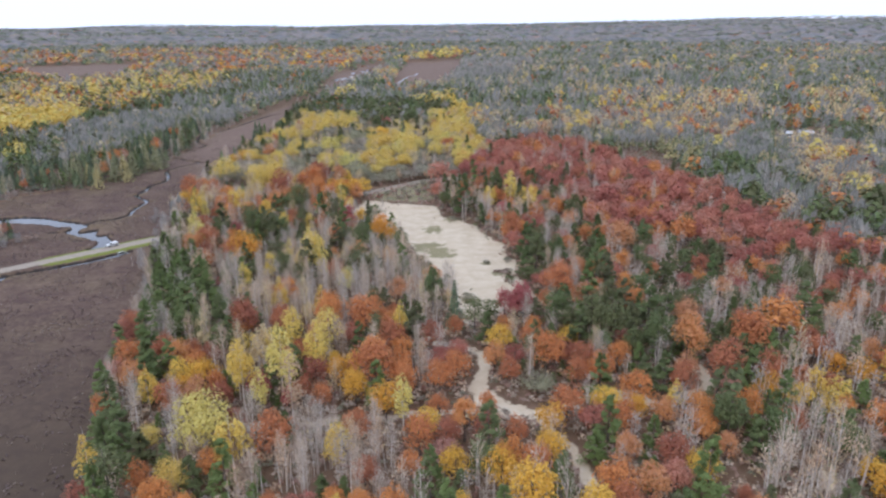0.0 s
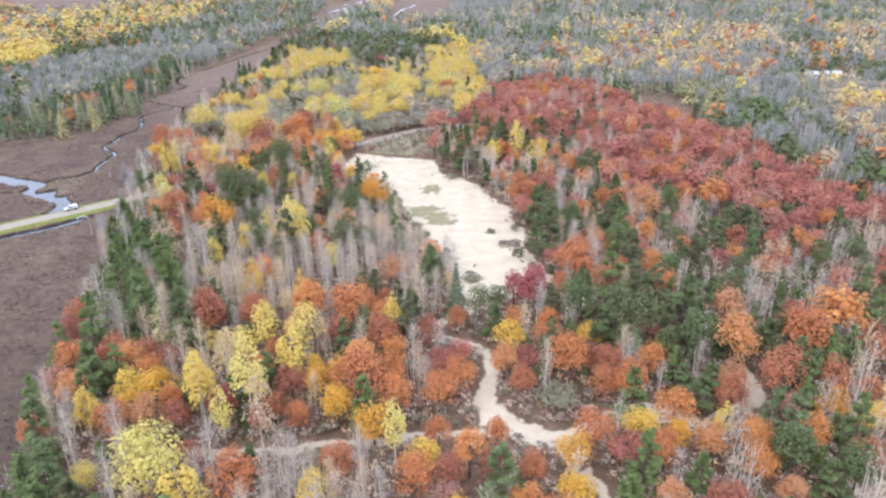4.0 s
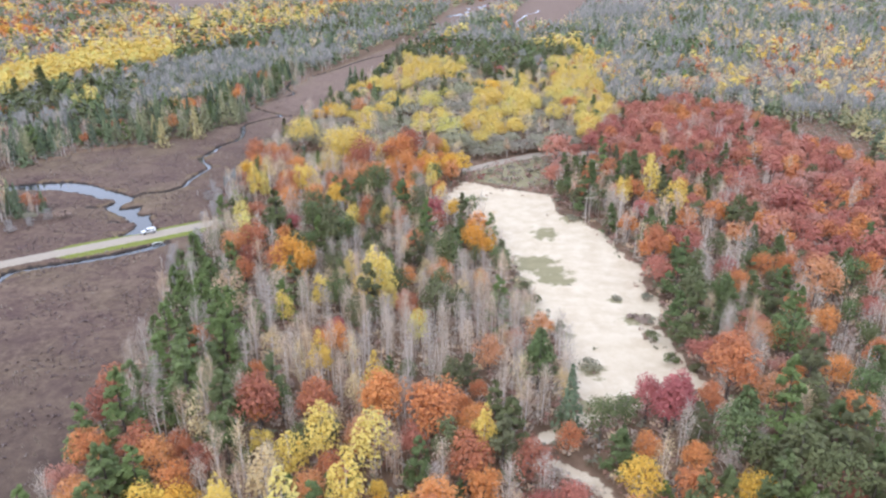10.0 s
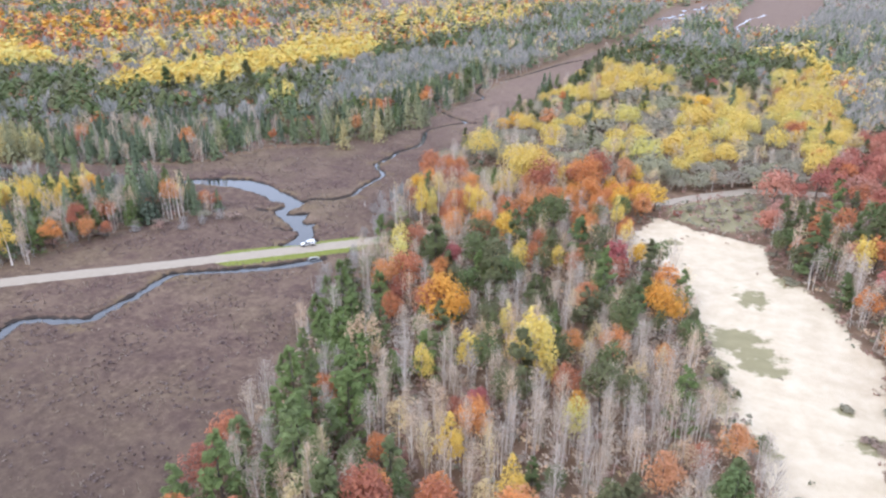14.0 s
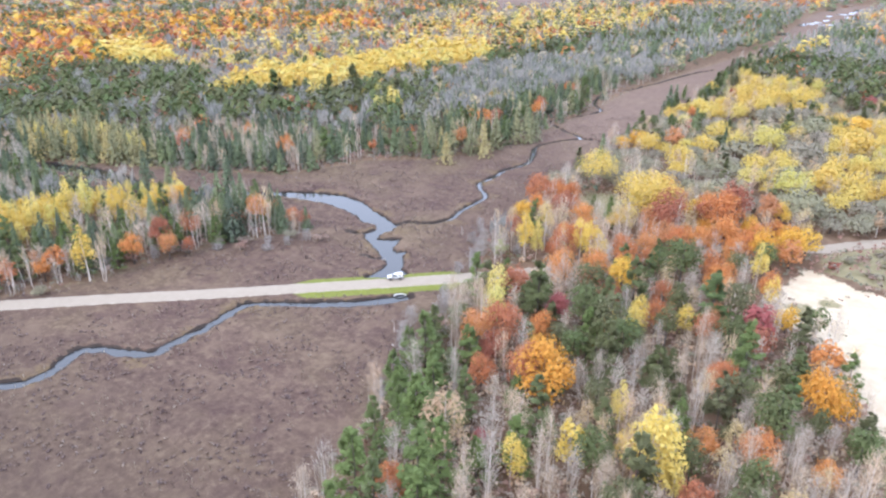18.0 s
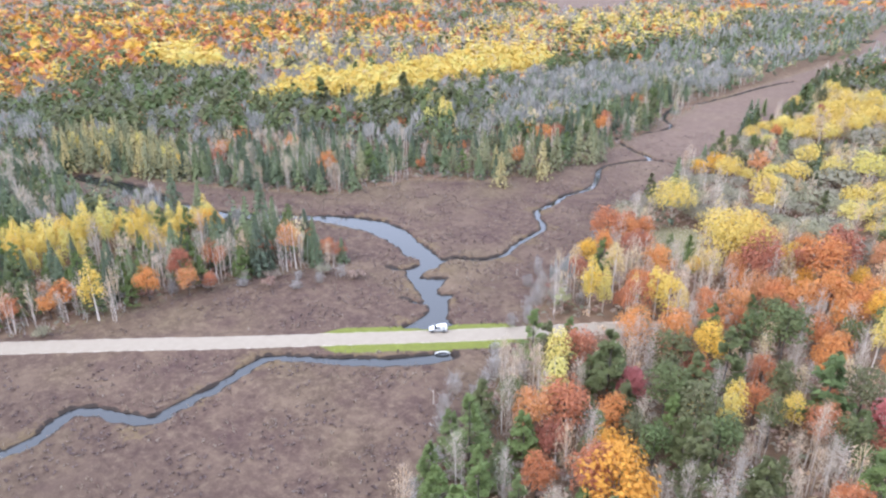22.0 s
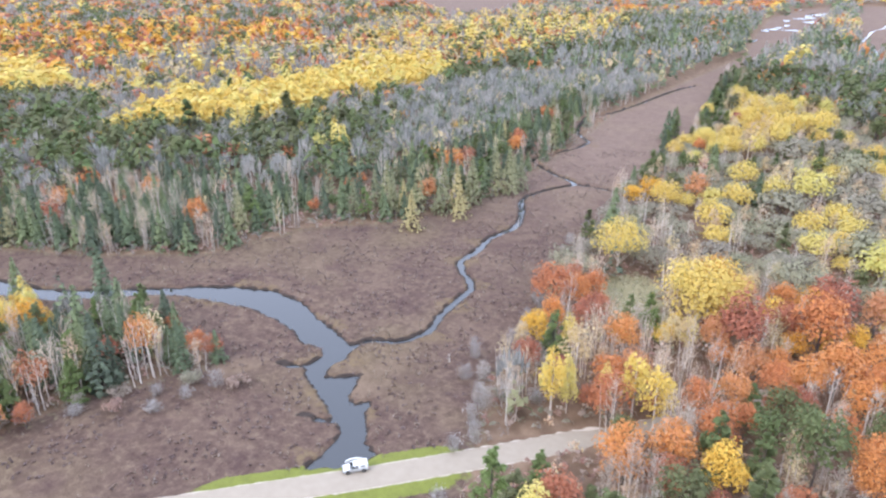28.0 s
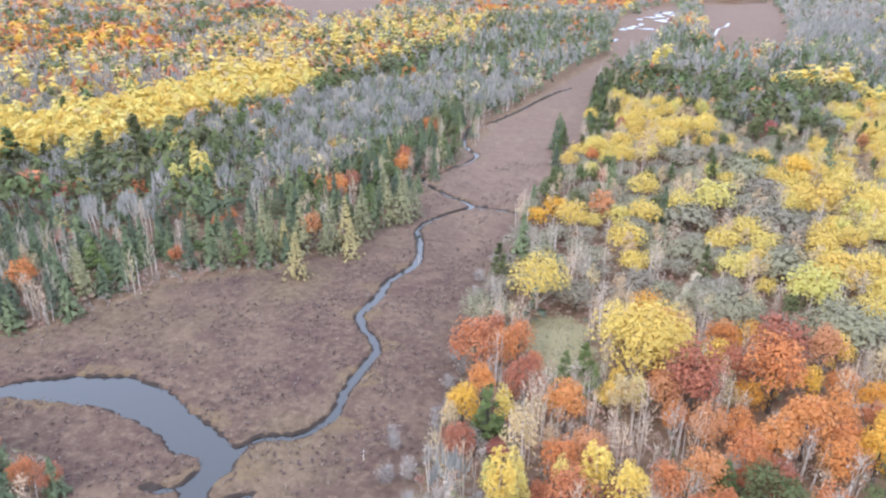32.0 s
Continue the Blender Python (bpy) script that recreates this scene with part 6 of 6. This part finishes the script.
for x, y, r, h in ((7.7, 195.8, 2.8, 2.4), (15.2, 228.5, 1.5, 1.1), (4.5, 283.5, 2.6, 1.6), (-1, 300, 2, 1.4), (6, 293, 1.8, 1.2)):
    sand_bush(x, y, r, h, "willow", "rounded grey-olive bush standing on the bare sand")
for x, y, r, h in ((21, 217, 2.8, 1.4), (18.5, 219.5, 1.8, 1.0), (22.5, 229, 2.0, 2.0), (14, 184, 2.2, 1.2), (-1, 205, 2.5, 1.6), (-7, 226, 2.2, 1.4), (2, 315, 2.4, 2.6), (4, 308, 2.2, 2.2), (7, 302, 2.6, 3), (3, 297, 2.0, 1.6), (9, 295, 2.4, 2.8), (10, 288, 2.2, 2.4), (1, 323, 2.4, 2.6), (-1, 330, 2.6, 3)):
    sand_bush(x, y, r, h, "brush", "low russet bush at the edge of the sand")
for x, y in ((-114, 276), (-111, 283), (-106, 282), (-115, 290), (-119, 285), (-111, 295), (-118, 296), (-124, 291), (-123, 353), (-120, 318), (-120, 346), (-122, 283), (-118, 303), (-104, 226), (-101, 222), (-107, 233), (-98, 228), (-96, 214), (-94, 206), (-104, 242), (-109, 250), (-100, 246), (-113, 262), (-111, 266), (-114, 271), (-116, 277), (-112, 280), (-117, 290), (-119, 300), (-121, 312), (-123, 322), (-122, 333), (-127, 352), (-129, 362), (-128, 374), (-106, 246), (-103, 238), (-101, 232)):
    sand_bush(x, y, float(rng.uniform(1.9, 2.8)), float(rng.uniform(3.2, 5.4)), "grey", "leafless grey alder bush at the marsh edge")
for x, y in ((-168, 244), (-174, 240), (-180, 236), (-186, 230), (-164, 256), (-172, 248), (-190, 222), (-196, 212), (-160, 258), (-178, 244), (-183, 238), (-188, 226), (-194, 217), (-199, 206), (-166, 250), (-204, 198)):
    sand_bush(x, y, float(rng.uniform(1.8, 3.0)), float(rng.uniform(2.2, 4.2)), "brush" if (x + y) % 4 else "grey", "leafless brush in front of the wood by the river")
for x, y, r, h in ((21.5, 208, 1.9, 2.8), (24.5, 199.5, 1.8, 2.6), (29, 196, 1.8, 2.4), (-5, 222, 1.8, 3.0), (-8, 228, 2.0, 3.2), (1, 208, 1.8, 3.4)):
    sand_bush(x, y, r, h, "pine", "small round young pine at the edge of the sand")
for x, y, r, h in ((-12, 336, 1.8, 1.4), (-6, 343, 2.2, 2.0), (-20, 339, 1.6, 1.2), (-27, 329, 2.4, 2.2), (-10, 350, 2.6, 2.8), (-16, 324, 1.6, 1.0)):
    sand_bush(x, y, r, h, "willow", "low olive-grey bush on the grassy strip by the road")
for x, y, r, h, leaf in ((-3, 335, 2.6, 2.8, "red"), (-5, 327, 2.2, 2.2, "brush"), (-9, 339, 2.0, 1.8, "brush"), (-14, 345, 2.2, 2.0, "brush"), (-24, 333, 2.0, 1.6, "brush"), (-18, 331, 1.6, 1.2, "willow"), (-30, 322, 2.2, 2.0, "red"), (-21, 322, 1.8, 1.2, "brush"), (-12, 329, 1.5, 1.0, "brush")):
    sand_bush(x, y, r, h, leaf, "low autumn bush on the grassy strip beside the road")
tx, ty = scatter((-46, 172), (34, 325), 1.3, lambda x, y: (area_gap(x, y, SAND) < 0.5) & (rng.uniform(0, 1, len(x)) < np.where((x < -18) & (y > 262), 0.04, 0.004) + 0.75 * np.exp(np.minimum(area_gap(x, y, SAND), 0) / 0.9)) & (waves(x, y, 81, 12) > -0.4))
joined("sand_tufts", crown_broad(rng_tree, 12, 0.24, 0.55, 0.0, 0.55, 4), tx, ty, 1.0, LEAF["brush"], "small dark tufts of scrub along the edge of the sand", "scrub")

mx, my = scatter((-125, 312), (4, 362), 1.25, lambda x, y: (area_gap(x, y, MEADOW) < 2) & (line_gap(x, y, ROAD) > 3.5) & (trail_gap(x, y) > 0.4) & (waves(x, y, 82, 7) > -0.55))
joined("meadow_grass", crown_broad(rng_tree, 8, 0.24, 0.55, 0.0, 0.45, 4), mx, my, 1.0, LEAF["straw"], "tufts of dry tan and olive grass in the clearing", "grass")


# ---------------------------------------------------------------- dead snags on the open marsh
def dead_snag(x, y, height):
    """A weathered, barkless trunk with a few broken limbs."""
    snag = new("dead_snag")
    snag.matrix_basis = pose(x, y, float(ground_height(np.array([x]), np.array([y]))[0]) - 0.1, 0, 0, float(rng.uniform(0, 360)))
    tagged(snag, "pale barkless dead tree standing alone on the marsh", "dead tree", "dead trees on the marsh")
    v, f = trunk_shape(rng_tree, height, 0.16, 0, 0.4, 1.0, 0.6)
    new("trunk", mesh_from("trunk", v, f, BARK["pale"])).parent = snag
    for k in range(4):
        a, z = 1.7 * k + 0.4, height * (0.45 + 0.12 * k)
        tip = np.array([[math.cos(a) * 0.9, math.sin(a) * 0.9, z + 0.5]])
        v, f = spikes(rng_tree, np.array([[0.0, 0.0, z]]), tip, np.array([0.09]))
        new("limb", mesh_from("limb", v, f, BARK["pale"])).parent = snag


for x, y, tall in ((-149, 369, 4.5), (-108, 228, 4.0), (-128, 287, 2.2)):
    dead_snag(x, y, tall)
